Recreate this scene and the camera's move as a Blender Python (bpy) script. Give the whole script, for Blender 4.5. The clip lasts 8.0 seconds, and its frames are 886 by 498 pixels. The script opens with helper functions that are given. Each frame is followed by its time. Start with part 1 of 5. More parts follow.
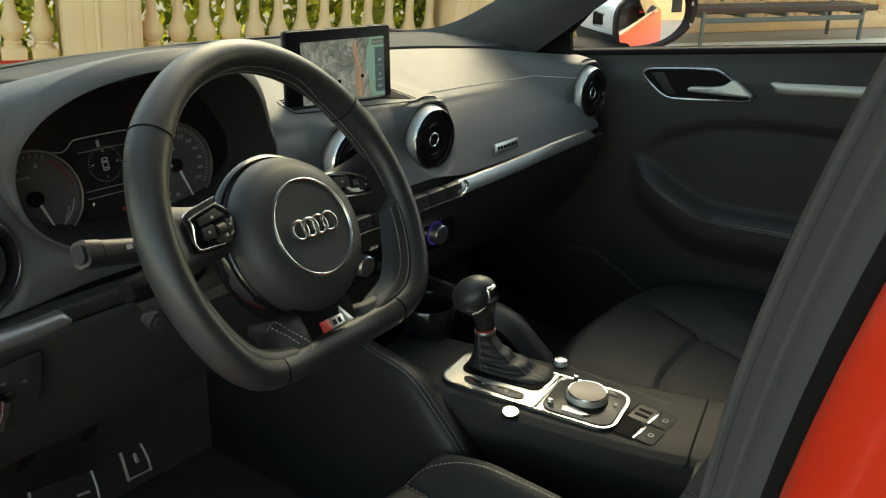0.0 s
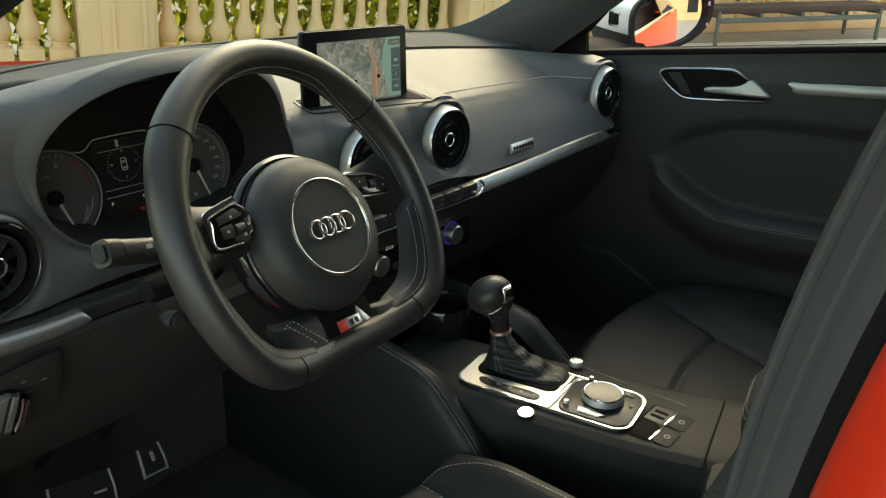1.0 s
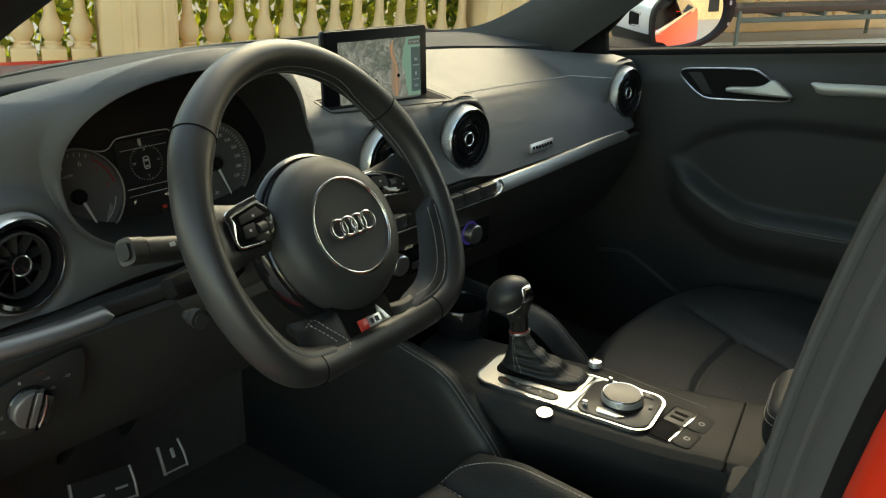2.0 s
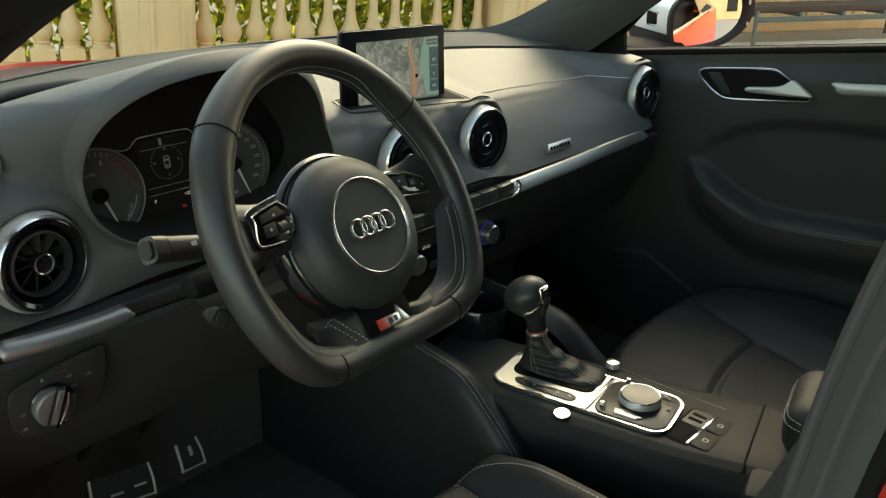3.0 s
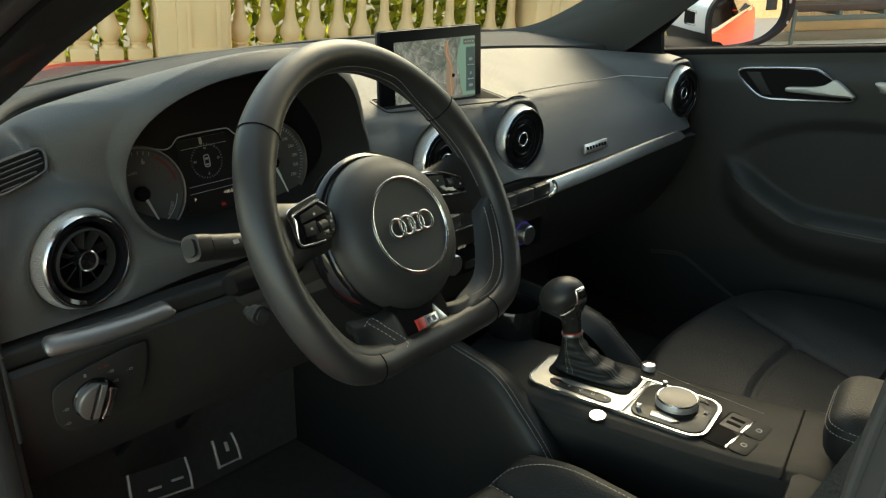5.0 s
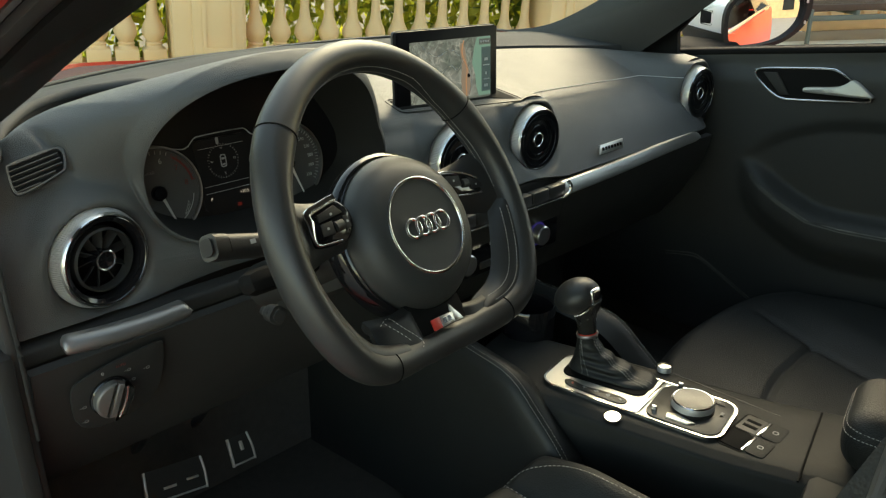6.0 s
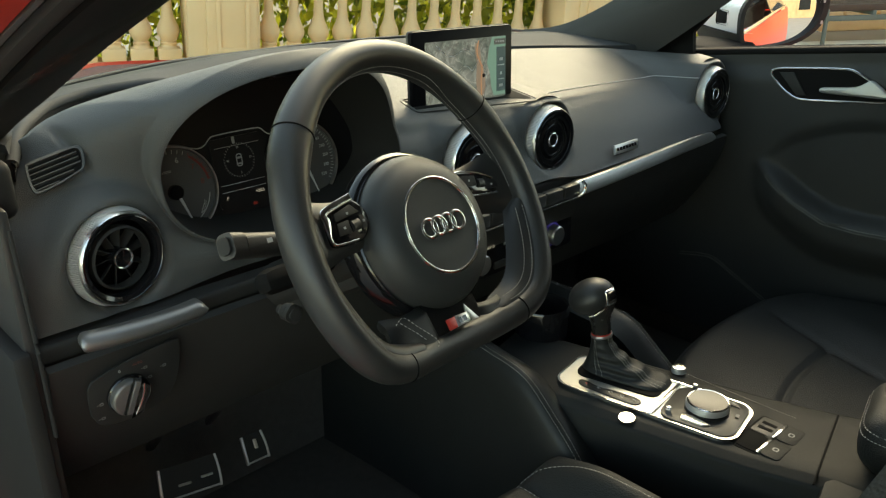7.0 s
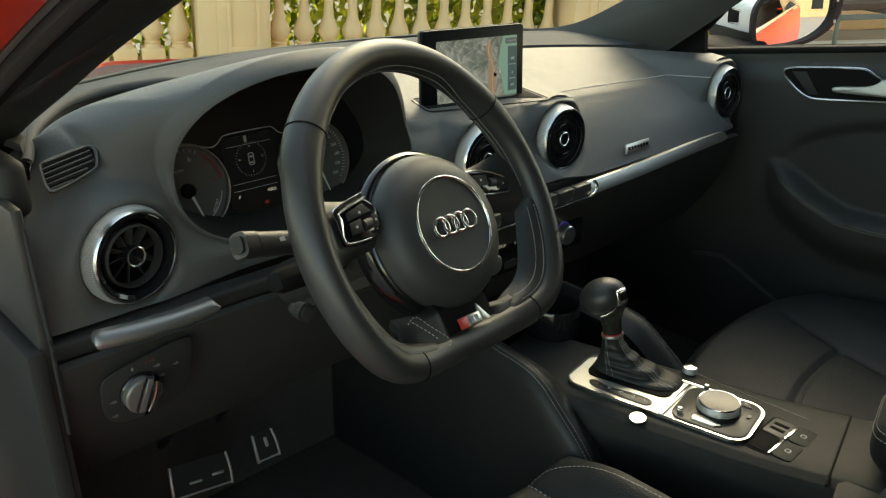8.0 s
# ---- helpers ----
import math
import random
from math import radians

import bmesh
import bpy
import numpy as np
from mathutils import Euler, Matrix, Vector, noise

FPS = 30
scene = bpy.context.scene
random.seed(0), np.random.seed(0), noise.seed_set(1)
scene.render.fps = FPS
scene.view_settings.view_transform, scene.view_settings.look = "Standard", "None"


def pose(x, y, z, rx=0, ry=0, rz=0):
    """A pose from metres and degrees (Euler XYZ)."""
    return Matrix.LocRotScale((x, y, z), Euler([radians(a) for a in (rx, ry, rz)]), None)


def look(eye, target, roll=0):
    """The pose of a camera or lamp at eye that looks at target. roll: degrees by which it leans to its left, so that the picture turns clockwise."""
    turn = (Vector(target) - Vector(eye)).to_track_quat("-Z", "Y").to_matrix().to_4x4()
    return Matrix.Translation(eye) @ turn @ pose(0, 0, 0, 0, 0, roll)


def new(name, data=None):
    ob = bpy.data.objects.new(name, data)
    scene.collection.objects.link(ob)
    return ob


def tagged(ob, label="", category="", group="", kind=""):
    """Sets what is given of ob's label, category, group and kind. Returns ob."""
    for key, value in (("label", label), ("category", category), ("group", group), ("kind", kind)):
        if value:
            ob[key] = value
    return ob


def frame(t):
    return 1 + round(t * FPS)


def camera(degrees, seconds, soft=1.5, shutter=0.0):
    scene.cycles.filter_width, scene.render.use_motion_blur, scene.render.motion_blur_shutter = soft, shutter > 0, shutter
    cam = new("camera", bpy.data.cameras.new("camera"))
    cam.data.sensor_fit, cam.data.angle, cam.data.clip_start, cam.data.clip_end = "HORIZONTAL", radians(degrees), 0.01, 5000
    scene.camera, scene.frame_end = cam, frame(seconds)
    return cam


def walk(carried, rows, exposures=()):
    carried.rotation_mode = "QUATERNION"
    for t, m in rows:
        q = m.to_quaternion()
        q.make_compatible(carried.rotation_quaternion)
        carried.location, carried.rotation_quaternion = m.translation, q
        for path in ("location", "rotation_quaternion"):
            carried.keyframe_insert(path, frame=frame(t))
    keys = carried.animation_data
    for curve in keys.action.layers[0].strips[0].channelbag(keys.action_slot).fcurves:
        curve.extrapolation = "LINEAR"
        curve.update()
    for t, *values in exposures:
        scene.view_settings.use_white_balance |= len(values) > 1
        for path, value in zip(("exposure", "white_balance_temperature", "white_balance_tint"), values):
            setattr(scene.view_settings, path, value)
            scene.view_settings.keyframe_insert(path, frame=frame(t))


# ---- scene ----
cam = camera(56.7, 8.0, soft=1.25)
PATH = [
    (0, (-0.908, -0.583, 1.203), (0.531, 0.578, 0.44), 1.2),
    (0.5, (-0.91, -0.582, 1.203), (0.52, 0.59, 0.44), 1.1),
    (1, (-0.911, -0.58, 1.203), (0.508, 0.605, 0.44), 1.0),
    (1.5, (-0.912, -0.579, 1.203), (0.493, 0.623, 0.439), 0.9),
    (3, (-0.917, -0.574, 1.203), (0.452, 0.668, 0.438), 0.6),
    (3.5, (-0.918, -0.573, 1.203), (0.437, 0.684, 0.438), 0.5),
    (4, (-0.919, -0.571, 1.203), (0.424, 0.698, 0.437), 0.4),
    (4.5, (-0.921, -0.569, 1.203), (0.409, 0.713, 0.437), 0.3),
    (6, (-0.924, -0.565, 1.203), (0.372, 0.752, 0.437), 0.0),
    (6.5, (-0.926, -0.563, 1.203), (0.36, 0.764, 0.437), -0.0),
    (7, (-0.927, -0.563, 1.203), (0.348, 0.774, 0.437), -0.1),
    (7.5, (-0.928, -0.562, 1.203), (0.339, 0.783, 0.437), -0.2),
    (8, (-0.929, -0.561, 1.203), (0.33, 0.791, 0.435), -0.2),
]
walk(cam, [(t, look(eye, target, roll)) for t, eye, target, roll in PATH], exposures=[(0, 1.76, 10000, 0), (3, 1.78, 10000, 0), (8, 1.83, 10000, 0)])

# ---- world and light ----
SUN_EL, SUN_AZ = 35.0, 58.0          # degrees; azimuth from the car's nose towards its right side
world = bpy.data.worlds.new("world")
scene.world = world
world.use_nodes = True
wn = world.node_tree.nodes
sky = wn.new("ShaderNodeTexSky")
sky.sky_type, sky.sun_disc = "NISHITA", False
sky.sun_elevation, sky.sun_rotation = radians(SUN_EL), radians(SUN_AZ)
wn["Background"].inputs["Strength"].default_value = 0.195
world.node_tree.links.new(sky.outputs[0], wn["Background"].inputs["Color"])
sun = new("sun", bpy.data.lights.new("sun", "SUN"))
sun.data.energy, sun.data.angle, sun.data.color = 0.62, radians(40), (1.0, 0.945, 0.855)
sd = Vector((math.cos(radians(SUN_EL)) * math.sin(radians(SUN_AZ)), math.cos(radians(SUN_EL)) * math.cos(radians(SUN_AZ)), math.sin(radians(SUN_EL))))
sun.matrix_world = look(sd * 30, (0, 0, 0))

# ---- materials ----
def material(name, color, rough=0.5, metal=0.0, vary=0.15, scale=8.0, bump=0.0, bump_scale=600.0, spec=0.5, coat=0.0, rough_vary=0.0, pattern="noise"):
    """A surface with slow changes of tone, a fine grain in its relief and, where asked, uneven gloss."""
    m = bpy.data.materials.new(name)
    m.use_nodes = True
    nt = m.node_tree
    b = nt.nodes["Principled BSDF"]
    b.inputs["Roughness"].default_value, b.inputs["Metallic"].default_value = rough, metal
    b.inputs["Specular IOR Level"].default_value = spec
    b.inputs["Coat Weight"].default_value = coat
    b.inputs["Coat Roughness"].default_value = 0.05
    co = nt.nodes.new("ShaderNodeTexCoord")
    n1 = nt.nodes.new("ShaderNodeTexNoise")
    n1.inputs["Scale"].default_value, n1.inputs["Detail"].default_value = scale, 5
    nt.links.new(co.outputs["Object"], n1.inputs["Vector"])
    mix = nt.nodes.new("ShaderNodeMix")
    mix.data_type = "RGBA"
    mix.inputs["A"].default_value = (*[c * (1 - vary) for c in color], 1)
    mix.inputs["B"].default_value = (*[min(1, c * (1 + vary)) for c in color], 1)
    nt.links.new(n1.outputs["Fac"], mix.inputs["Factor"])
    nt.links.new(mix.outputs["Result"], b.inputs["Base Color"])
    if rough_vary:
        r = nt.nodes.new("ShaderNodeMapRange")
        r.inputs["To Min"].default_value, r.inputs["To Max"].default_value = max(0.02, rough - rough_vary), min(1, rough + rough_vary)
        n3 = nt.nodes.new("ShaderNodeTexNoise")
        n3.inputs["Scale"].default_value, n3.inputs["Detail"].default_value = scale * 3.1, 6
        nt.links.new(co.outputs["Object"], n3.inputs["Vector"])
        nt.links.new(n3.outputs["Fac"], r.inputs["Value"])
        nt.links.new(r.outputs[0], b.inputs["Roughness"])
    if bump:
        if pattern == "cells":
            n2 = nt.nodes.new("ShaderNodeTexVoronoi")
            src = n2.outputs["Distance"]
        else:
            n2 = nt.nodes.new("ShaderNodeTexNoise")
            n2.inputs["Detail"].default_value = 3
            src = n2.outputs["Fac"]
        n2.inputs["Scale"].default_value = bump_scale
        bp = nt.nodes.new("ShaderNodeBump")
        bp.inputs["Strength"].default_value, bp.inputs["Distance"].default_value = bump, 0.001
        nt.links.new(co.outputs["Object"], n2.inputs["Vector"])
        nt.links.new(src, bp.inputs["Height"])
        nt.links.new(bp.outputs[0], b.inputs["Normal"])
    return m


def glowing(name, color, strength):
    m = bpy.data.materials.new(name)
    m.use_nodes = True
    b = m.node_tree.nodes["Principled BSDF"]
    b.inputs["Base Color"].default_value = (0.01, 0.01, 0.01, 1)
    b.inputs["Emission Color"].default_value = (*color, 1)
    b.inputs["Emission Strength"].default_value = strength
    return m


PADPLASTIC = material("airbag_pad_plastic", (0.034, 0.036, 0.035), 0.46, vary=0.12, bump=0.15, bump_scale=1100, pattern="cells", rough_vary=0.05)
SOFT = material("soft_dash_plastic", (0.066, 0.068, 0.066), 0.47, vary=0.12, bump=0.45, bump_scale=1000, pattern="cells", rough_vary=0.06, spec=0.50)
PLASTIC = material("hard_black_plastic", (0.030, 0.030, 0.029), 0.46, vary=0.15, bump=0.2, bump_scale=800, rough_vary=0.06)
LEATHER = material("black_leather", (0.0170, 0.0185, 0.0180), 0.46, vary=0.15, bump=0.2, bump_scale=900, pattern="cells", rough_vary=0.06, spec=0.32)
RIMLEATHER = material("smooth_black_leather", (0.028, 0.0285, 0.028), 0.40, vary=0.12, bump=0.08, bump_scale=1100, pattern="cells", rough_vary=0.05)
SEATLEATHER = material("seat_leather", (0.0125, 0.0140, 0.0135), 0.56, vary=0.15, bump=0.45, bump_scale=450, pattern="cells", rough_vary=0.06, spec=0.36)
NECK = material("satin_black_lacquer", (0.022, 0.021, 0.019), 0.27, vary=0.1, rough_vary=0.05)
GLOSS = material("gloss_black", (0.008, 0.008, 0.009), 0.10, vary=0.1)
CARPET = material("black_carpet", (0.060, 0.055, 0.048), 0.95, vary=0.3, scale=60, bump=0.8, bump_scale=500)
CHROME = material("chrome", (0.86, 0.85, 0.83), 0.17, 1.0, vary=0.04, rough_vary=0.03)
SATIN = material("satin_aluminium", (0.62, 0.61, 0.58), 0.32, 1.0, vary=0.06, bump=0.1, bump_scale=1500)
KNURL = material("knurled_aluminium", (0.62, 0.60, 0.57), 0.40, 0.60, vary=0.05, bump=0.3, bump_scale=1400, pattern="cells")
PANEL = material("satin_black_panel", (0.026, 0.026, 0.025), 0.36, vary=0.1, spec=0.35, rough_vary=0.05)
TOUCH = material("dark_touch_face", (0.11, 0.105, 0.095), 0.32, vary=0.1)
STALKGREY = material("worn_grey_stalk_plastic", (0.017, 0.0168, 0.016), 0.45, vary=0.15, bump=0.2, bump_scale=900)
DARKTRIM = material("dark_grey_trim", (0.24, 0.23, 0.22), 0.36, 0.75, vary=0.08, rough_vary=0.05)
GREYMETAL = material("dark_satin_trim", (0.30, 0.29, 0.28), 0.38, 0.8, vary=0.08)
SILVERPAINT = material("silver_mirror_paint", (0.84, 0.85, 0.87), 0.36, 0.3, vary=0.05, coat=0.3)
DOORPLASTIC = material("grained_door_plastic", (0.026, 0.027, 0.026), 0.5, vary=0.2, bump=0.22, bump_scale=1100, pattern="cells", rough_vary=0.06, spec=0.32)
CONSOLE = material("dull_console_plastic", (0.0150, 0.0165, 0.0160), 0.56, vary=0.2, bump=0.22, bump_scale=1100, pattern="cells", rough_vary=0.06, spec=0.22)
FAINT = material("faint_print", (0.15, 0.15, 0.145), 0.5, vary=0.05)
PEDALSTEEL = material("scuffed_pedal_steel", (0.58, 0.55, 0.50), 0.42, 0.7, vary=0.15, scale=60, bump=0.15, bump_scale=900)
SWITCHGREY = material("satin_grey_switch", (0.16, 0.155, 0.145), 0.38, 0.5, vary=0.08, rough_vary=0.05)
PULL = material("dull_brushed_strip", (0.46, 0.45, 0.42), 0.42, 0.6, vary=0.08, bump=0.1, bump_scale=1200)
PLATE = material("satin_plate", (0.64, 0.63, 0.60), 0.44, 1.0, vary=0.06, bump=0.08, bump_scale=1500)
STITCH = material("pale_thread", (0.45, 0.43, 0.39), 0.8, vary=0.2, scale=200)
RED = material("red_paint", (0.66, 0.032, 0.013), 0.30, 0.0, vary=0.05, coat=0.25, spec=0.3)
RUBBER = material("black_rubber", (0.020, 0.020, 0.019), 0.65, vary=0.2, bump=0.2, bump_scale=500, spec=0.3)
PILLARCLOTH = material("grey_pillar_cloth", (0.044, 0.044, 0.043), 0.75, vary=0.12, bump=0.12, bump_scale=2500)
HEADLINER = material("black_headliner_cloth", (0.045, 0.046, 0.046), 0.9, vary=0.1)
STEEL = material("brushed_steel", (0.55, 0.54, 0.52), 0.28, 1.0, vary=0.08)
DECK = material("dull_deck_plastic", (0.052, 0.054, 0.055), 0.75, vary=0.12, bump=0.25, bump_scale=900, spec=0.2)
DIMRED = material("dull_red_print", (0.16, 0.02, 0.015), 0.5, vary=0.05)
SCREENBLACK = material("black_screen_frame", (0.006, 0.006, 0.007), 0.35, vary=0.1, spec=0.05)
SMOKED = material("smoked_cover", (0.008, 0.008, 0.009), 0.35, vary=0.1, spec=0.3)
DIM = material("grey_print", (0.40, 0.40, 0.39), 0.5, vary=0.05)
PRINT = material("white_print", (0.6, 0.6, 0.58), 0.5, vary=0.02)
REDPRINT = material("red_print", (0.5, 0.03, 0.02), 0.4, vary=0.05)
DIALGREY = material("grey_dial_face", (0.068, 0.068, 0.066), 0.5, vary=0.08, scale=30)
STONE = material("warm_limestone", (0.76, 0.52, 0.29), 0.85, vary=0.22, scale=3.0, bump=0.5, bump_scale=90)
# kerb stone made paler than the paving, sunlight put into its colour
KERB = material("sunlit_kerb_stone", (0.70, 0.62, 0.48), 0.8, vary=0.1, scale=4.0, bump=0.3, bump_scale=60)
PAVING = material("brown_paving", (0.36, 0.28, 0.20), 0.85, vary=0.2, scale=2.0, bump=0.4, bump_scale=60)
ASPHALT = material("worn_street_paving", (0.30, 0.285, 0.26), 0.9, vary=0.25, scale=3.0, bump=0.6, bump_scale=120)
WOOD = material("dark_bench_wood", (0.060, 0.030, 0.019), 0.6, vary=0.3, scale=6.0, bump=0.3, bump_scale=80)
IRON = material("grey_green_iron", (0.11, 0.12, 0.10), 0.6, vary=0.2)
WHITEGLOW = glowing("lit_white_legend", (0.95, 0.97, 1.0), 0.09)
BLUEGLOW = glowing("blue_ring_light", (0.10, 0.08, 0.9), 0.045)
REDGLOW = glowing("red_telltale", (1.0, 0.05, 0.02), 0.02)
BLACKOUT = material("dark_interior", (0.006, 0.006, 0.006), 0.8, vary=0.1, spec=0.12)


def leaf_material():
    m = material("hedge_leaf", (0.09, 0.14, 0.02), 0.45, vary=0.4, scale=2.0)
    nt = m.node_tree
    b = nt.nodes["Principled BSDF"]
    geo = nt.nodes.new("ShaderNodeNewGeometry")
    ramp = nt.nodes.new("ShaderNodeValToRGB")
    ramp.color_ramp.elements[0].color = (0.06, 0.13, 0.02, 1)
    ramp.color_ramp.elements[1].color = (0.66, 0.62, 0.08, 1)
    nt.links.new(geo.outputs["Random Per Island"], ramp.inputs[0])
    nt.links.new(ramp.outputs[0], b.inputs["Base Color"])
    tr = nt.nodes.new("ShaderNodeBsdfTranslucent")
    nt.links.new(ramp.outputs[0], tr.inputs["Color"])
    mx = nt.nodes.new("ShaderNodeMixShader")
    mx.inputs[0].default_value = 0.62
    nt.links.new(b.outputs[0], mx.inputs[1])
    nt.links.new(tr.outputs[0], mx.inputs[2])
    nt.links.new(mx.outputs[0], nt.nodes["Material Output"].inputs["Surface"])
    return m


LEAF = leaf_material()


def pane_material():
    m = bpy.data.materials.new("clear_windscreen")
    m.use_nodes = True
    nt = m.node_tree
    t, g, mx = nt.nodes.new("ShaderNodeBsdfTransparent"), nt.nodes.new("ShaderNodeBsdfGlossy"), nt.nodes.new("ShaderNodeMixShader")
    t.inputs[0].default_value = (0.93, 0.95, 0.93, 1)
    g.inputs["Roughness"].default_value = 0.02
    mx.inputs[0].default_value = 0.012
    nt.links.new(t.outputs[0], mx.inputs[1])
    nt.links.new(g.outputs[0], mx.inputs[2])
    nt.links.new(mx.outputs[0], nt.nodes["Material Output"].inputs["Surface"])
    return m


PANE = pane_material()
TINTED = material("tinted_side_glass", (0.02, 0.022, 0.022), 0.04, vary=0.05)
MIRROR = material("mirror_glass", (0.9, 0.9, 0.9), 0.01, 1.0, vary=0.0)


# ---- mesh tools ----
def link(name, bm, mat, angle=35, smooth=True):
    me = bpy.data.meshes.new(name)
    bmesh.ops.recalc_face_normals(bm, faces=bm.faces)
    bm.to_mesh(me)
    bm.free()
    if mat:
        me.materials.append(mat)
    if smooth:
        me.polygons.foreach_set("use_smooth", [True] * len(me.polygons))
        me.set_sharp_from_angle(angle=radians(angle))
    return new(name, me)


def part(name, bm, mat, parent, label="", angle=35):
    """One mesh under a thing or a part; the bmesh is in world metres or in the parent's own space."""
    ob = link(name, bm, mat, angle)
    ob.parent = parent
    if label:
        ob["label"] = label
    return ob


def thing(name, label, category, m=None, group="", kind=""):
    ob = new(name)
    ob.empty_display_size = 0.05
    if m is not None:
        ob.matrix_world = m
    return tagged(ob, label, category, group, kind)


def box(sx, sy, sz, at=(0, 0, 0), bevel=0.0, m=None, seg=2):
    bm = bmesh.new()
    bmesh.ops.create_cube(bm, size=1.0, matrix=Matrix.Translation(at) @ Matrix.Diagonal((sx, sy, sz, 1)))
    if bevel:
        bmesh.ops.bevel(bm, geom=bm.edges[:], offset=bevel, segments=seg, affect="EDGES", profile=0.5)
    if m is not None:
        bm.transform(m)
    return bm


def merge(*bms):
    out = bmesh.new()
    for b in bms:
        me = bpy.data.meshes.new("tmp")
        b.to_mesh(me)
        b.free()
        out.from_mesh(me)
        bpy.data.meshes.remove(me)
    return out


def surface(fn, nu, nv, close_u=False):
    """A sheet of quads over fn(u, v), u and v from 0 to 1."""
    bm = bmesh.new()
    cols = nu if close_u else nu + 1
    vs = [[bm.verts.new(fn(i / nu, j / nv)) for j in range(nv + 1)] for i in range(cols)]
    for i in range(nu):
        a, b = vs[i], vs[(i + 1) % cols]
        for j in range(nv):
            bm.faces.new((a[j], b[j], b[j + 1], a[j + 1]))
    return bm


def thicken(bm, t):
    bmesh.ops.recalc_face_normals(bm, faces=bm.faces)
    bmesh.ops.solidify(bm, geom=bm.faces[:], thickness=t)
    return bm


def lathe(profile, n=40, m=None, cap=False):
    """Turns (radius, height) pairs round the z axis."""
    bm = bmesh.new()
    rows = [[bm.verts.new((r * math.cos(2 * math.pi * k / n), r * math.sin(2 * math.pi * k / n), z)) for k in range(n)] for r, z in profile]
    for a, b in zip(rows, rows[1:]):
        for k in range(n):
            bm.faces.new((a[k], a[(k + 1) % n], b[(k + 1) % n], b[k]))
    if cap:
        bm.faces.new(rows[0])
        bm.faces.new(rows[-1])
    if m is not None:
        bm.transform(m)
    return bm


def smooth_line(pts, n, closed=False):
    """Catmull-Rom through pts, n steps a span."""
    pts = [Vector(p) for p in pts]
    out, k = [], len(pts)
    for i in range(k if closed else k - 1):
        g = (lambda j: pts[j % k]) if closed else (lambda j: pts[min(max(j, 0), k - 1)])
        a, b, c, d = g(i - 1), g(i), g(i + 1), g(i + 2)
        for s in range(n):
            t = s / n
            out.append(0.5 * (2 * b + (c - a) * t + (2 * a - 5 * b + 4 * c - d) * t * t + (3 * b - a - 3 * c + d) * t ** 3))
    if not closed:
        out.append(pts[-1])
    return out


def cut_corners(pts, n):
    """A closed line with its corners rounded off."""
    for _ in range(n):
        pts = [q for a, b in zip(pts, pts[1:] + pts[:1]) for q in (a.lerp(b, 0.25), a.lerp(b, 0.75))]
    return pts


def sweep(line, section, closed=False, up=(0, 0, 1), caps=True):
    """Carries a section along a line. section(s) gives (across, up) pairs at the fraction s of the way."""
    bm = bmesh.new()
    rows, n = [], len(line)
    for i, p in enumerate(line):
        a = line[(i - 1) % n] if (closed or i > 0) else p
        b = line[(i + 1) % n] if (closed or i < n - 1) else p
        d = (b - a).normalized()
        side = d.cross(Vector(up)).normalized()
        top = side.cross(d).normalized()
        rows.append([bm.verts.new(p + side * x + top * y) for x, y in section(i / max(1, n - 1))])
    m = len(rows[0])
    for i in range(n if closed else n - 1):
        a, b = rows[i], rows[(i + 1) % n]
        for k in range(m):
            bm.faces.new((a[k], a[(k + 1) % m], b[(k + 1) % m], b[k]))
    if caps and not closed:
        bm.faces.new(rows[0])
        bm.faces.new(rows[-1])
    return bm


def ring_section(rx, ry=None, n=12):
    ry = rx if ry is None else ry
    pts = [(rx * math.cos(2 * math.pi * k / n), ry * math.sin(2 * math.pi * k / n)) for k in range(n)]
    return lambda s: pts


def tube(pts, r, n=8, steps=6, closed=False, up=(0, 0, 1)):
    return sweep(smooth_line(pts, steps, closed), ring_section(r, n=n), closed, up)


def rounded(w, h, r, n=5):
    """The outline of a rounded rectangle round the origin."""
    out = []
    for cx, cy, a0 in ((w / 2 - r, h / 2 - r, 0), (-w / 2 + r, h / 2 - r, 90), (-w / 2 + r, -h / 2 + r, 180), (w / 2 - r, -h / 2 + r, 270)):
        for k in range(n + 1):
            a = radians(a0 + 90 * k / n)
            out.append((cx + r * math.cos(a), cy + r * math.sin(a)))
    return out


def plate(outline, t, m=None, bevel=0.0):
    """A flat piece with that outline in x and y, from z = 0 to z = t."""
    bm = bmesh.new()
    f = bm.faces.new([bm.verts.new((x, y, 0)) for x, y in outline])
    r = bmesh.ops.extrude_face_region(bm, geom=[f])
    bmesh.ops.translate(bm, verts=[v for v in r["geom"] if isinstance(v, bmesh.types.BMVert)], vec=(0, 0, t))
    if bevel:
        top = [e for e in bm.edges if all(abs(v.co.z - t) < 1e-7 for v in e.verts)]
        bmesh.ops.bevel(bm, geom=top, offset=bevel, segments=2, affect="EDGES", profile=0.5)
    if m is not None:
        bm.transform(m)
    return bm


def band(outer, inner, t, m=None):
    """A flat frame between two outlines with the same number of points."""
    bm = bmesh.new()
    n = len(outer)
    rows = [[bm.verts.new((x, y, z)) for x, y in o] for o, z in ((outer, 0), (outer, t), (inner, t), (inner, 0))]
    for a, b in zip(rows, rows[1:] + rows[:1]):
        for k in range(n):
            bm.faces.new((a[k], a[(k + 1) % n], b[(k + 1) % n], b[k]))
    if m is not None:
        bm.transform(m)
    return bm


